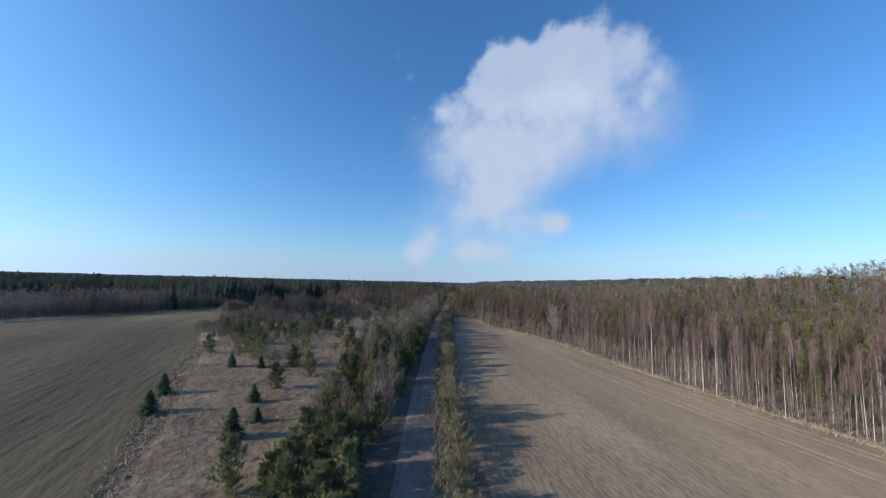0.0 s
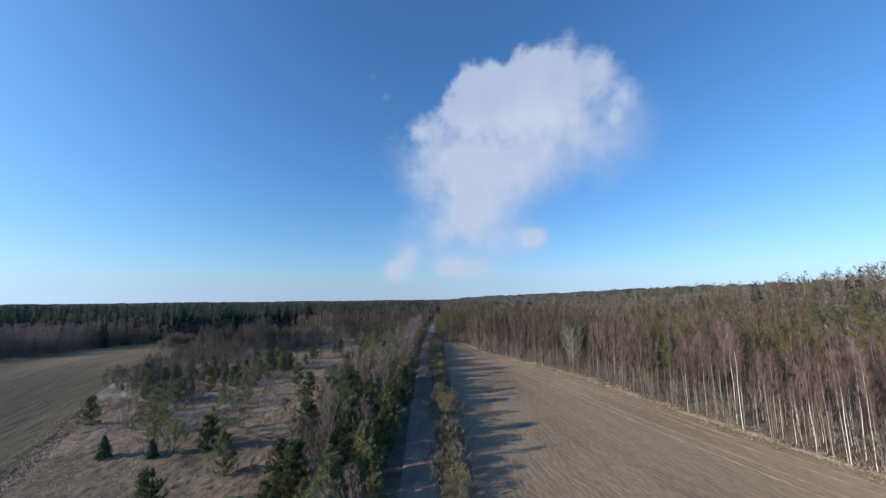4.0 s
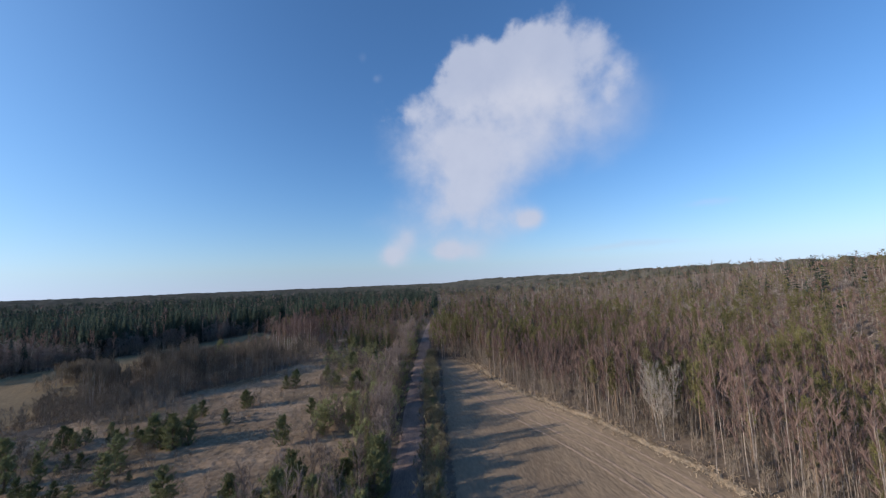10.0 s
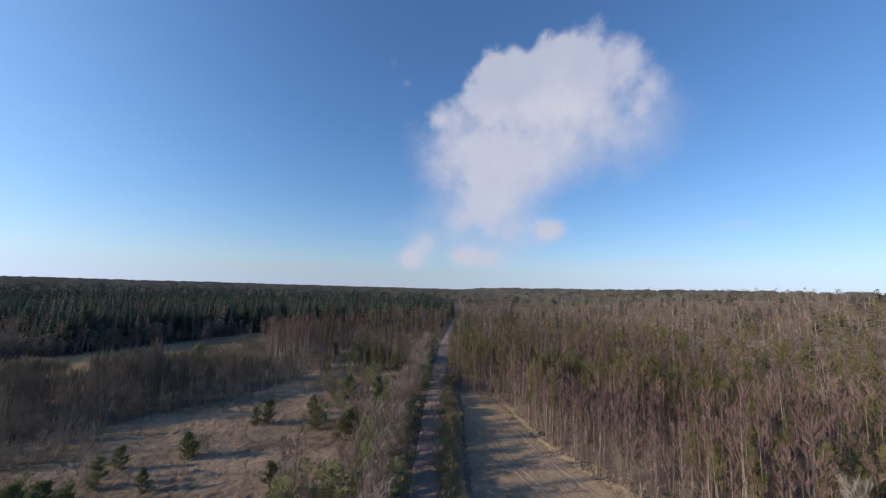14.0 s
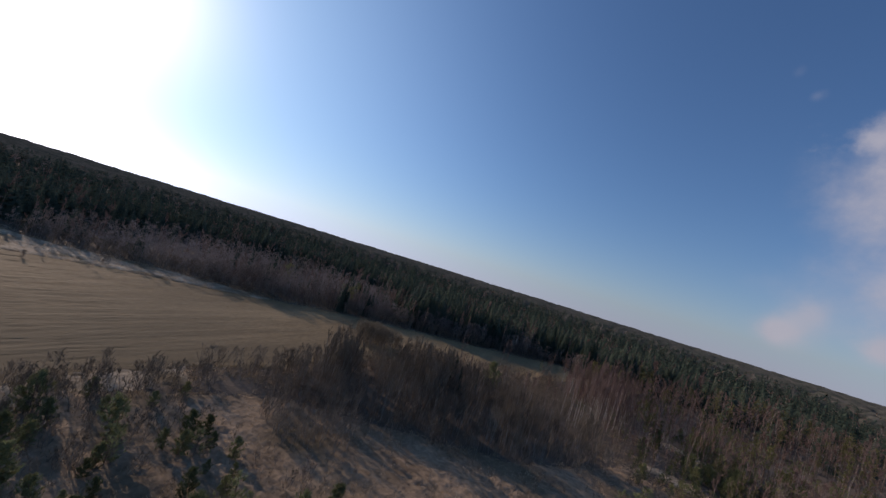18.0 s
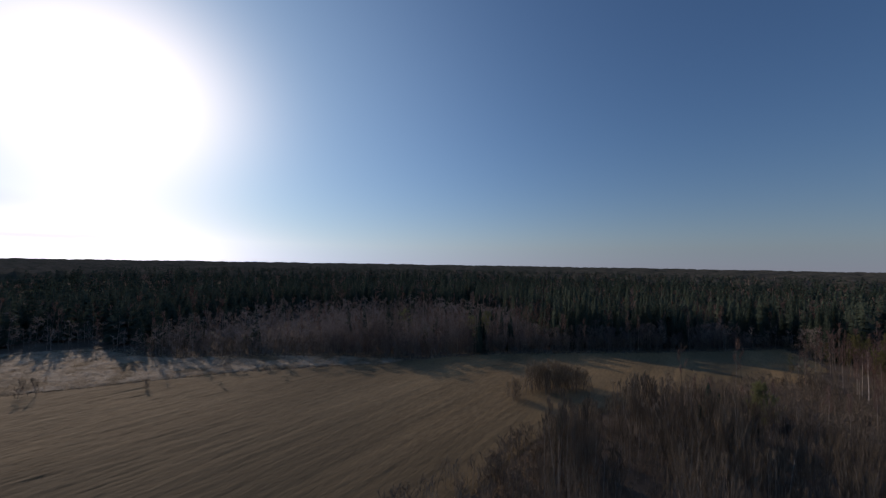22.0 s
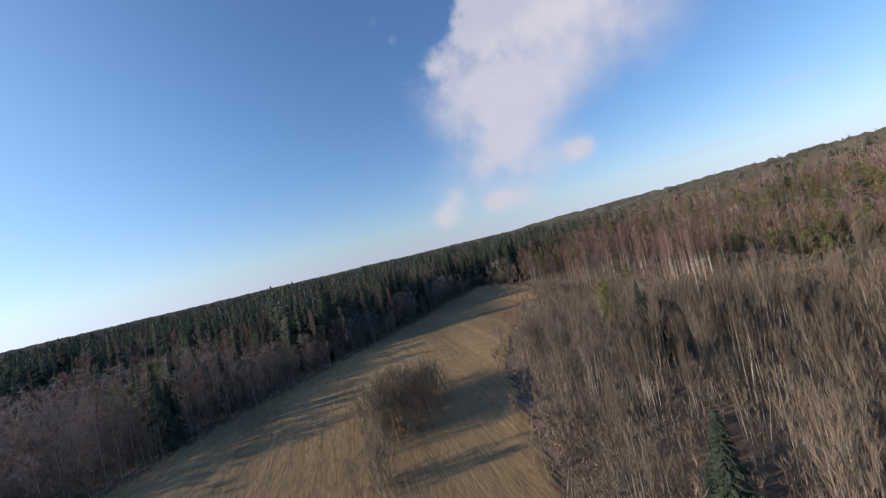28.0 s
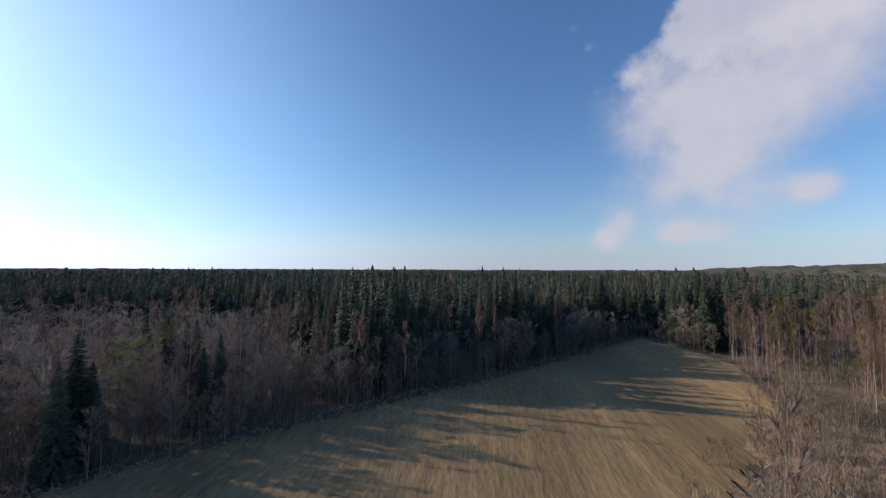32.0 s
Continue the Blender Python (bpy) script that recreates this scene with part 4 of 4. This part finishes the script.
def grow():
    """Fill the woods: near ones denser, far ones coarser; those by the open edges stand as trees of their own."""
    counts = {}
    rows = []
    for step, lo, hi, wide in ((2.0, 0, 100, 1.0), (3.5, 100, 210, 1.3), (6.3, 210, 420, 1.7), (13.5, 420, 850, 3.0)):
        R = hi + 30
        x, y = spread_points(-100 - R, 10 + R, -60, 190 + R, step)
        d = near_line(ROUTE, x, y)
        way = np.degrees(np.arctan2(x + 50, y - 60))
        ok = (d >= lo) & (d < hi) & ((d < 100) | (way > -150) & (way < 75))
        x, y, d = x[ok], y[ok], d[ok]
        sort = sort_of_wood(x, y)
        ok = sort != ""
        x, y, sort = x[ok], y[ok], sort[ok]
        single = np.minimum(near_line(EDGE_R, x, y) < 9, (y > -5) & (y < 195)) | (inside(THICKET, x, y) & (y < 200)) | (near_line(EDGE_FAR[:11], x, y) < 9) | ((d[ok] < 75) & (y > 185) & (x > 0) & (x < 30)) | inside(STAND, x, y)
        for a, b, s, one in zip(x, y, sort, single):
            z = U(*SIZES[s]) * (0.78 + 0.42 * float(waves(a, b, 26, 31)))
            if s == "spruce_tree" and a > 60:
                z *= 0.75
            if -88 < a < road_x(b) and 200 < b < 300 and s != "aspen_tree":
                z *= 1.0 if inside(STAND, a, b) else 0.6 if inside(BRUSH, a, b) else 0.85 if a < -58 else 0.8 if b > 225 else 0.65
            if s == "spruce_tree" and inside(ALDERS, a, b):
                z *= 0.65
            if s == "aspen_tree":
                z *= (0.58 + 0.68 * float(waves(a, b, 13, 43))) * float(np.interp(b, [178, 203], [1.0, 0.62]))
                z *= 0.6 + 0.4 * min(1, float(near_line(FIELD_L, [a], [b])[0]) / 9) if b < 175 else 1
            if one and lo == 0 or one and lo == 100 and s == "spruce_tree":
                key = s, bool(inside(STAND, a, b))
                if counts.get(key, 0) < (85 if key[1] else 185 if s == "birch_tree" else 300):
                    counts[key] = counts.get(key, 0) + 1
                    plant(s, a, b, z, {"birch_tree": "birches of the wood", "pine_tree": "pines of the wood", "aspen_tree": "aspens of the thicket", "alder_tree": "alders by the field", "spruce_tree": "spruces of the forest", "young_pine": "young pines"}[s])
                    continue
            rows.append((s, a, b, z, wide, lo))
    leafy = ("birch_tree", "pine_tree", "young_pine")
    woods("mixed_woods", FAR, [r[:5] for r in rows if r[0] in leafy and r[5] < 200], "leafless birch and pine woodland with brown and olive crowns")
    woods("spruce_woods", FAR, [r[:5] for r in rows if r[0] not in leafy and r[5] < 200], "dark spruce forest with grey leafless trees along its edge")
    woods("distant_woods", DISTANT, [r[:5] for r in rows if r[5] > 200], "distant mixed forest of dark spruce and brown birch")


grow()


def scattered():
    """Trees that stand alone on the rough grass and along the road."""
    for x, y, s in ((-43.5, 55.7, 1.0), (-39.2, 48, 0.95), (-24.1, 41.4, 1.1), (-28.2, 53.3, 0.85), (-23.9, 46.3, 0.6), (-43.7, 73.2, 0.9), (-37.7, 73.1, 0.75)):
        plant("young_spruce", x, y, s * 0.72, "young spruces on the meadow")
    for x, y, s in ((-80.7, 188.5, 0.58), (-79.7, 189.5, 0.5), (-81.6, 187.6, 0.38), (-80.2, 187.4, 0.4), (-77.5, 196, 0.36), (-87.4, 162.6, 0.5), (26.3, 190.7, 0.8), (33.9, 191.8, 0.72), (31.5, 194, 0.6), (12.5, 232, 0.7), (16, 236, 0.62), (-86.6, 163.4, 0.34), (-88.1, 163.3, 0.3), (29, 196, 0.7), (24.3, 192, 0.55), (-77.9, 190, 0.4)):
        plant("spruce_tree", x, y, s, "spruces in the thicket", "dark spruce standing alone among leafless trees")
    # by the field and on the southern meadow
    for x, y, s in ((-57, 86, 1.0), (-28.3, 60, 1.1), (-26, 68, 1.1), (-32, 75, 1.0), (-34, 112, 1.1), (-55, 98, 1.0), (-73, 118, 1.2), (-53, 100, 1.1), (-65, 117, 1.2), (-67, 125, 1.3),
                    (-59, 118, 1.3), (-48, 111, 1.3), (-46, 118, 1.2), (-45, 129, 1.2), (-60, 101, 1.2), (-42, 148, 1.0), (-39, 162, 0.9), (-26.5, 97, 1.3), (-22, 95, 1.2), (-25, 110, 1.1)):
        plant("young_pine", x, y, s * U(0.9, 1.05) * (0.88 if s > 1 and x < -40 and y < 140 else 1), "young pines on the meadow")
    # on the northern meadow
    for x, y, s in ((-43, 149, 0.9), (-41.5, 139, 0.75), (-48, 139.5, 0.9), (-49, 144, 0.9), (-25.4, 140, 1.0), (-26.3, 128, 1.1), (-44.4, 128.6, 1.6), (-43, 130.5, 1.5), (-48.6, 130.2, 1.5), (-46.5, 131.5, 1.3), (-65, 132, 1.1),
                    (-37, 163, 1.1), (-27, 161, 1.0), (-50, 125, 1.2), (-10, 123.5, 1.0), (-21, 157, 1.0), (-20.5, 160, 1.1), (-30.5, 169, 1.0), (-39, 204, 0.9), (-26, 181, 1.2), (-19.5, 183, 1.2),
                    (-19, 217, 1.2), (-18, 31, 1.1), (-79.7, 205, 1.95)):
        plant("young_pine", x, y, s * U(0.9, 1.05) * (0.88 if s > 1 and x < -40 and y < 140 else 1), "young pines on the meadow")
    grove = [(-80, 121), (-82, 135), (-66, 137), (-54, 136), (-42, 127), (-42, 114), (-50, 98), (-62, 99), (-74, 112)]
    x, y = spread_points(-84, -40, 96, 138, 3.3)
    ok = inside(grove, x, y)
    for a, b in zip(x[ok], y[ok]):
        plant("young_pine" if U(0, 1) < 0.45 else "willow_bush", a, b, U(0.35, 0.75), "pine grove on the meadow")
    # copses of pine and brush between the thicket, the meadow and the road
    brush = []
    for patch, step, few in (([(-40, 198), (-32, 174), (-24, 158), (-13, 158), (-10, 212), (-42, 212)], 2.5, 0.5), ([(-80, 118), (-62, 136), (-40, 152), (-46, 132), (-58, 118)], 3.2, 0.55),
                             ([(-42, 76), (-26, 66), (-24, 98), (-44, 108), (-60, 92)], 3.0, 0.56)):
        px, py = np.array(patch).T
        x, y = spread_points(px.min(), px.max(), py.min(), py.max(), step)
        ok = inside(patch, x, y) & (waves(x, y, 18, 17) > few) & ~inside(FIELD_L, x, y)
        for a, b in zip(x[ok], y[ok]):
            q = U(0, 1)
            if q < (0.75 if b < 112 else 0.45):
                brush.append(("young_pine", a, b, U(0.5, 1.15), 1.0))
            else:
                plant("willow_bush" if q < 0.93 else "young_birch", a, b, U(0.4, 0.9), "brush on the meadow")
    woods("meadow_pines", FAR, brush, "young pines scattered among brown brush")
    x, y = spread_points(-54, -14, 203, 264, 4.2)
    ok = inside([(-48, 212), (-20, 212), (-16, 250), (-45, 262)], x, y) & (waves(x, y, 20, 71) > 0.56)
    for cx, cy in ((-40, 241), (-37, 216), (-29, 261)):
        ok &= np.hypot((x - cx) / 1.8, y - cy) > 5
    for a, b in zip(x[ok], y[ok]):
        plant("young_pine", a, b, U(0.7, 1.4), "pines beyond the thicket", "bushy olive green pine beyond the thicket")
    # belt between the meadow and the road
    x, y = spread_points(-32, -6, -10, 236, 2.0)
    ok = inside(BELT, x, y)
    x, y = x[ok], y[ok]
    c, w = rng.uniform(0, 1, len(x)), waves(x, y, 30, 5)
    made, joined = 0, []
    for a, b, q, p in zip(x, y, c, w):
        if q < 0.16 or b > 115 and a < -14 and p < 0.68:
            continue
        green = 0.86 if b < 42 else 0.66 if b < 70 else 0.58 if b < 112 else 0.36
        name = "young_pine" if q < 0.16 + 0.84 * green * (0.5 + p) else ("young_birch" if q < 0.88 else "willow_bush")
        big = {"young_pine": (0.6, 1.3) if b < 75 else (0.8, 1.6), "young_birch": (0.7, 1.3) if b < 60 else (0.9, 1.6), "willow_bush": (0.6, 1.1)}[name]
        size = U(*big) * (1.12 if a > road_x(b) - 6 else 1.0)
        if name == "young_pine" and made > 190:
            joined.append((name, a, b, size, 1.0))
            continue
        made += name == "young_pine"
        plant(name, a, b, size, "trees along the road")
    woods("roadside_pines", FAR, joined, "young pines growing close together along the road")
    # low growth between road and field
    scrub = []
    for n, b in enumerate(np.arange(-12, 200, 0.5)):
        a = road_x(b) + 3.5 + U(-1.1, 1.1)
        if n % 2 == 0:
            plant("verge_bush", a, b, U(0.6, 1.5) * (0.7 + 0.6 * float(waves(a, b, 15, 61))), "low growth along the road")
        elif n % 7 == 0:
            plant("young_pine", a, b, U(0.35, 0.85), "low growth along the road", "small young pine among scrub on the road's verge")
        else:
            scrub.append(("verge_bush", a, b, U(0.5, 1.4) * (0.7 + 0.6 * float(waves(a, b, 15, 61))), 1.0))
    woods("roadside_scrub", FAR, scrub, "low yellowish scrub on the verge of the road")
    # brown undergrowth on the thicket's rim, and the lone clump in the stubble
    for k in range(26):
        b = U(173, 194)
        plant("sallow_bush", -110.4 + U(-2.4, 2.4) + (b - 175) * 0.04, b, U(0.85, 1.5) * (1 - 0.4 * abs(b - 182) / 12), "clump in the field")
    for a, b in ((-155, 84), (-150, 104), (-160, 119), (-210, 33), (-88, 248), (-91, 235), (-96, 221)):
        plant("willow_bush", a, b, U(0.6, 1.0), "bushes by the field")
    x, y = spread_points(-105, -20, 95, 215, 3.2)
    rim = (near_line(THICKET + THICKET[:1], x, y) < 4) | ((near_line(FIELD_L[3:9], x, y) < 9) & (y > 112) & (waves(x, y, 22, 8) > 0.35))
    ok = rim & (~inside(FIELD_L, x, y) | (near_line(FIELD_L, x, y) < 2.2))
    for a, b in zip(x[ok], y[ok]):
        plant("willow_bush", a, b, U(0.6, 1.3), "undergrowth of the thicket")
    x, y = spread_points(-97, -40, 138, 262, 1.9)
    ok = inside(THICKET, x, y) & (waves(x, y, 12, 44) > 0.15)
    woods("thicket_brush", FAR, [("willow_bush", a, b, U(0.4, 0.95) * (1.2 if b < 160 else 1.0 if b < 205 else 0.8), 1.0) for a, b in zip(x[ok], y[ok])], "dark leafless brush beneath the aspens")
    x, y = spread_points(5, 75, -10, 215, 1.7)
    d = near_line(EDGE_R, x, y)
    ok = (d < 24) & ~inside(FIELD_R, x, y) & (x > road_x(y) + 8) & (rng.uniform(0, 1, len(x)) < 0.85 - d * 0.02)
    low = [("willow_bush", a, b, U(0.3, 1.2), 1.0) for a, b in zip(x[ok], y[ok])]
    x, y = spread_points(5, 90, -10, 215, 2.6)
    d = near_line(EDGE_R, x, y)
    ok = (d < 32) & (d > 1.5) & (np.hypot(x - 34, y - 120.5) > 5) & ~inside(FIELD_R, x, y) & (x > road_x(y) + 8) & (rng.uniform(0, 1, len(x)) < 0.7)
    woods("undergrowth", FAR, low + [("birch_tree", a, b, U(0.3, 0.72), 0.8) for a, b in zip(x[ok], y[ok])], "brown leafless saplings and undergrowth beneath the birches")
    x, y = spread_points(-190, -85, 90, 300, 1.8)
    d = near_line(EDGE_FAR, x, y)
    ok = (d < 13) & ~inside(FIELD_L, x, y) & inside(EDGE_FAR + [(-330, -40), (-330, 380), (-92, 380)], x, y)
    woods("forest_bushes", FAR, [("willow_bush", a, b, U(0.4, 1.3), 1.0) for a, b in zip(x[ok], y[ok])], "dark leafless bushes along the forest's edge")
    x, y = spread_points(-82, -10, 20, 208, 2.0)
    ok = inside(MEADOW, x, y) & (waves(x, y, 16, 91) + 0.6 * waves(x, y, 37, 92) > np.where(y > 85, 0.88, 1.1))
    for a, b in zip(x[ok], y[ok]):
        overflow.append(("willow_bush", a, b, U(0.2, 0.55), 1.0))
    x, y = spread_points(-93, -56, 138, 169, 1.7)
    ok = inside([(-92, 164), (-85, 154), (-78, 147), (-71, 141), (-62, 142), (-59, 149), (-63, 157), (-72, 156), (-80, 160), (-88, 168)], x, y)
    for a, b in zip(x[ok], y[ok]):
        overflow.append(("willow_bush", a, b, U(0.45, 1.05), 1.0))
    x, y = spread_points(-97, -60, 203, 254, 1.5)
    ok = inside(BRUSH, x, y) & (waves(x, y, 10, 45) > 0.3)
    for a, b in zip(x[ok], y[ok]):
        overflow.append(("willow_bush", a, b, U(0.4, 1.0), 1.0))
    x, y = spread_points(-80, -50, 212, 264, 1.8)
    ok = inside(STAND, x, y)
    for a, b in zip(x[ok], y[ok]):
        overflow.append(("willow_bush", a, b, U(0.4, 1.0), 1.0))
    for a, b, z in ((-90.7, 204.2, 0.55), (-88.2, 205.1, 0.58), (-83.8, 207.5, 0.5), (-80.1, 210.8, 0.6), (-72.8, 210.8, 0.72), (-67.9, 214.4, 0.78), (-70.5, 212, 0.7)):
        plant("birch_tree", a, b, z, "birches in the brush", "small leafless birch with a white trunk among low brush")
    for a, b, z in ((-86, 279, 0.85), (-83.5, 276, 0.9), (-88.5, 283, 0.8), (-81, 273.5, 0.85), (-79, 279, 0.95), (-84, 284, 0.9), (31.5, 132.4, 0.95), (33.5, 135, 1.0), (30, 136, 0.85), (45.8, 132.2, 1.0), (47, 129, 0.9), (-74, 249.5, 0.9), (-75.5, 252, 0.85), (-72.5, 251, 0.95), (-74, 254, 0.9), (-73.7, 276, 0.95), (-78, 272, 0.85), (-81, 268, 0.8)):
        plant("pine_tree", a, b, z, "pines among birches", "olive green pine standing among leafless birches")
    for a, b, z in ((-137, 217, 1.0), (-128, 238, 1.05), (-126.5, 241, 0.95), (-119, 258, 1.0), (-146, 196, 0.9), (-152, 178, 0.95), (-164, 160, 1.0), (-150, 207, 1.1)):
        plant("birch_tree", a, b, z, "birches by the field", "tall leafless birch with a white trunk at the field's edge")
    for a, b, z in ((-159, 199, 2.3), (-162, 203, 2.6), (-186, 180, 2.3), (-168, 200, 2.0)):
        plant("young_pine", a, b, z, "conifers among the alders", "broad dark green pine among leafless alders")
    for a, b, z in ((-156, 201, 0.72), (-157.5, 204, 0.66), (-153, 203, 0.7), (-165, 202, 0.68), (-146, 200.5, 0.55), (-149, 204, 0.6), (-175, 170, 0.6), (-154, 199, 0.5)):
        plant("spruce_tree", a, b, z, "conifers among the alders", "dark spruce among leafless alders")
    plant("pale_tree", 35.2, 123.5, 0.95, "lone tree")


scattered()


woods("loose_brush", FAR, overflow, "further leafless bushes and young trees along road and thicket")


def far_canopy():
    """Beyond the woods: one rough sheet of tree tops that reaches the horizon."""
    r = np.concatenate([np.linspace(600, 900, 12), np.geomspace(920, 4700, 40)])
    a = np.linspace(0, 2 * math.pi, 721)
    R, A = np.meshgrid(r, a)
    R = R * (1 + rng.uniform(-0.01, 0.01, R.shape))
    x, y = -40 + R * np.sin(A), 120 + R * np.cos(A)
    z = 7 + rng.uniform(-5, 6, R.shape) + 10 * waves(x, y, 900, 4) * np.clip((R - 900) / 1500, 0, 1) + land(x, y)
    z[:, 0] = -1
    n = len(r)
    i = (np.arange(720)[:, None] * n + np.arange(n - 1)).ravel()
    me = mesh_of("distant_forest", np.stack([x, y, z], 2).reshape(-1, 3), np.stack([i, i + 1, i + n + 1, i + n], 1), [M_CANOPY])
    tagged(new("distant_forest", me), "endless dark forest of spruce and bare trees towards the horizon", "forest", kind="stuff")


far_canopy()


def dry_grass():
    """Tufts of bleached grass along the field's edges and over the rough meadow."""
    sh = Shape()
    x, y = spread_points(-200, 72, -20, 290, 0.7)
    c = rng.uniform(0, 1, len(x))
    d1 = near_line(EDGE_R, x, y)
    keep = ((d1 < 1.5) | ((d1 < 3) & (c < 0.35))) & (x > 5)
    open_l = (x < road_x(y) - 6) & (x > -100) & (y < 235) & ~inside(FIELD_L, x, y) & ~inside(THICKET, x, y)
    keep |= open_l & (c < 0.75 * waves(x, y, 14, 9))
    keep |= (near_line(FIELD_L[1:8], x, y) < 5 + 4 * waves(x, y, 20, 62)) & (c < 0.85) & (~inside(FIELD_L, x, y) | (near_line(FIELD_L[1:8], x, y) < 1.5))
    keep |= (near_line(EDGE_FAR, x, y) < 3) & (c < 0.5)
    keep |= (x < -150) & (y > 40) & (y < 150) & ~inside(FIELD_L, x, y) & ~inside(EDGE_FAR + [(-400, -40), (-400, 277)], x, y) & (c < 0.8)
    keep |= inside([(-166, 144), (-150, 141), (-146, 160), (-158, 168)], x, y) & (c < 0.9)
    x, y = x[keep], y[keep]
    k = 8
    base = np.repeat(np.stack([x, y, np.full(len(x), 0.0)], 1), k, 0) + rng.normal(0, 0.24, (len(x) * k, 3)) * (1, 1, 0)
    way = rng.normal(0, 0.8, (len(base), 3)) * (1, 1, 0) + (0, 0, 0.75)
    sh.slivers(base, way, rng.uniform(0.25, 0.75, len(base)), rng.uniform(0.04, 0.11, len(base)))
    v, f = sh.arrays()
    tagged(new("dry_grass", mesh_of("dry_grass", v, f, [M_STRAW])), "bleached tufts of last year's grass", "grass", kind="stuff")


dry_grass()


def stubble():
    """Short stalks left standing on the western field."""
    sh = Shape()
    for x0, x1, y0, y1, step in ((-160, -84, 55, 292, 0.33), (-110, -20, 10, 110, 0.5)):
        x, y = spread_points(x0, x1, y0, y1, step)
        ok = inside(FIELD_L, x, y) & (rng.uniform(0, 1, len(x)) < 0.35 + 0.65 * waves(x, y, 16, 14))
        x, y = x[ok], y[ok]
        base = np.stack([x, y, np.full(len(x), 0.04)], 1)
        way = rng.normal(0, 0.35, base.shape) * (1, 1, 0) + (0, 0, 1)
        sh.slivers(base, way, rng.uniform(0.06, 0.18, len(x)), rng.uniform(0.08, 0.18, len(x)))
    v, f = sh.arrays()
    tagged(new("stubble", mesh_of("stubble", v, f, [M_STALK])), "short yellow-brown stalks left on the field", "stubble", kind="stuff")


stubble()


def wheel_tracks():
    """Pairs of pressed tracks in the eastern field, along the wood."""
    line = np.array(EDGE_R[1:], float)[::-1]
    s = np.concatenate([[0], np.cumsum(np.hypot(*np.diff(line, axis=0).T))])
    q = np.arange(4, s[-1] - 4, 1.2)
    cx = np.convolve(np.pad(np.interp(q, s, line[:, 0]), 10, "edge"), np.ones(21) / 21, "valid")
    cy = np.convolve(np.pad(np.interp(q, s, line[:, 1]), 10, "edge"), np.ones(21) / 21, "valid")
    dx, dy = np.gradient(cx), np.gradient(cy)
    n = np.hypot(dx, dy)
    nx, ny = -dy / n, dx / n
    for off in (3.6, 5.4, 9.4, 11.2):
        v = []
        for w, z in ((-0.26, 0.09), (-0.1, 0.135), (0.1, 0.135), (0.26, 0.09)):
            o = off + w + 0.25 * np.sin(q * 0.11 + off) + rng.normal(0, 0.03, len(q))
            v.append(np.stack([cx + nx * o, cy + ny * o, np.full(len(q), z)], 1))
        v = np.stack(v, 1)
        i = (np.arange(len(q) - 1)[:, None] * 4 + np.arange(3)).ravel()
        keep = inside(FIELD_R, v[:-1, 1, 0], v[:-1, 1, 1]).repeat(3)
        me = mesh_of("wheel_track", v.reshape(-1, 3), np.stack([i, i + 1, i + 5, i + 4], 1)[keep], [M_TRACK])
        structure("wheel_track", me, "pale pressed wheel track in the tilled soil", "track")


wheel_tracks()
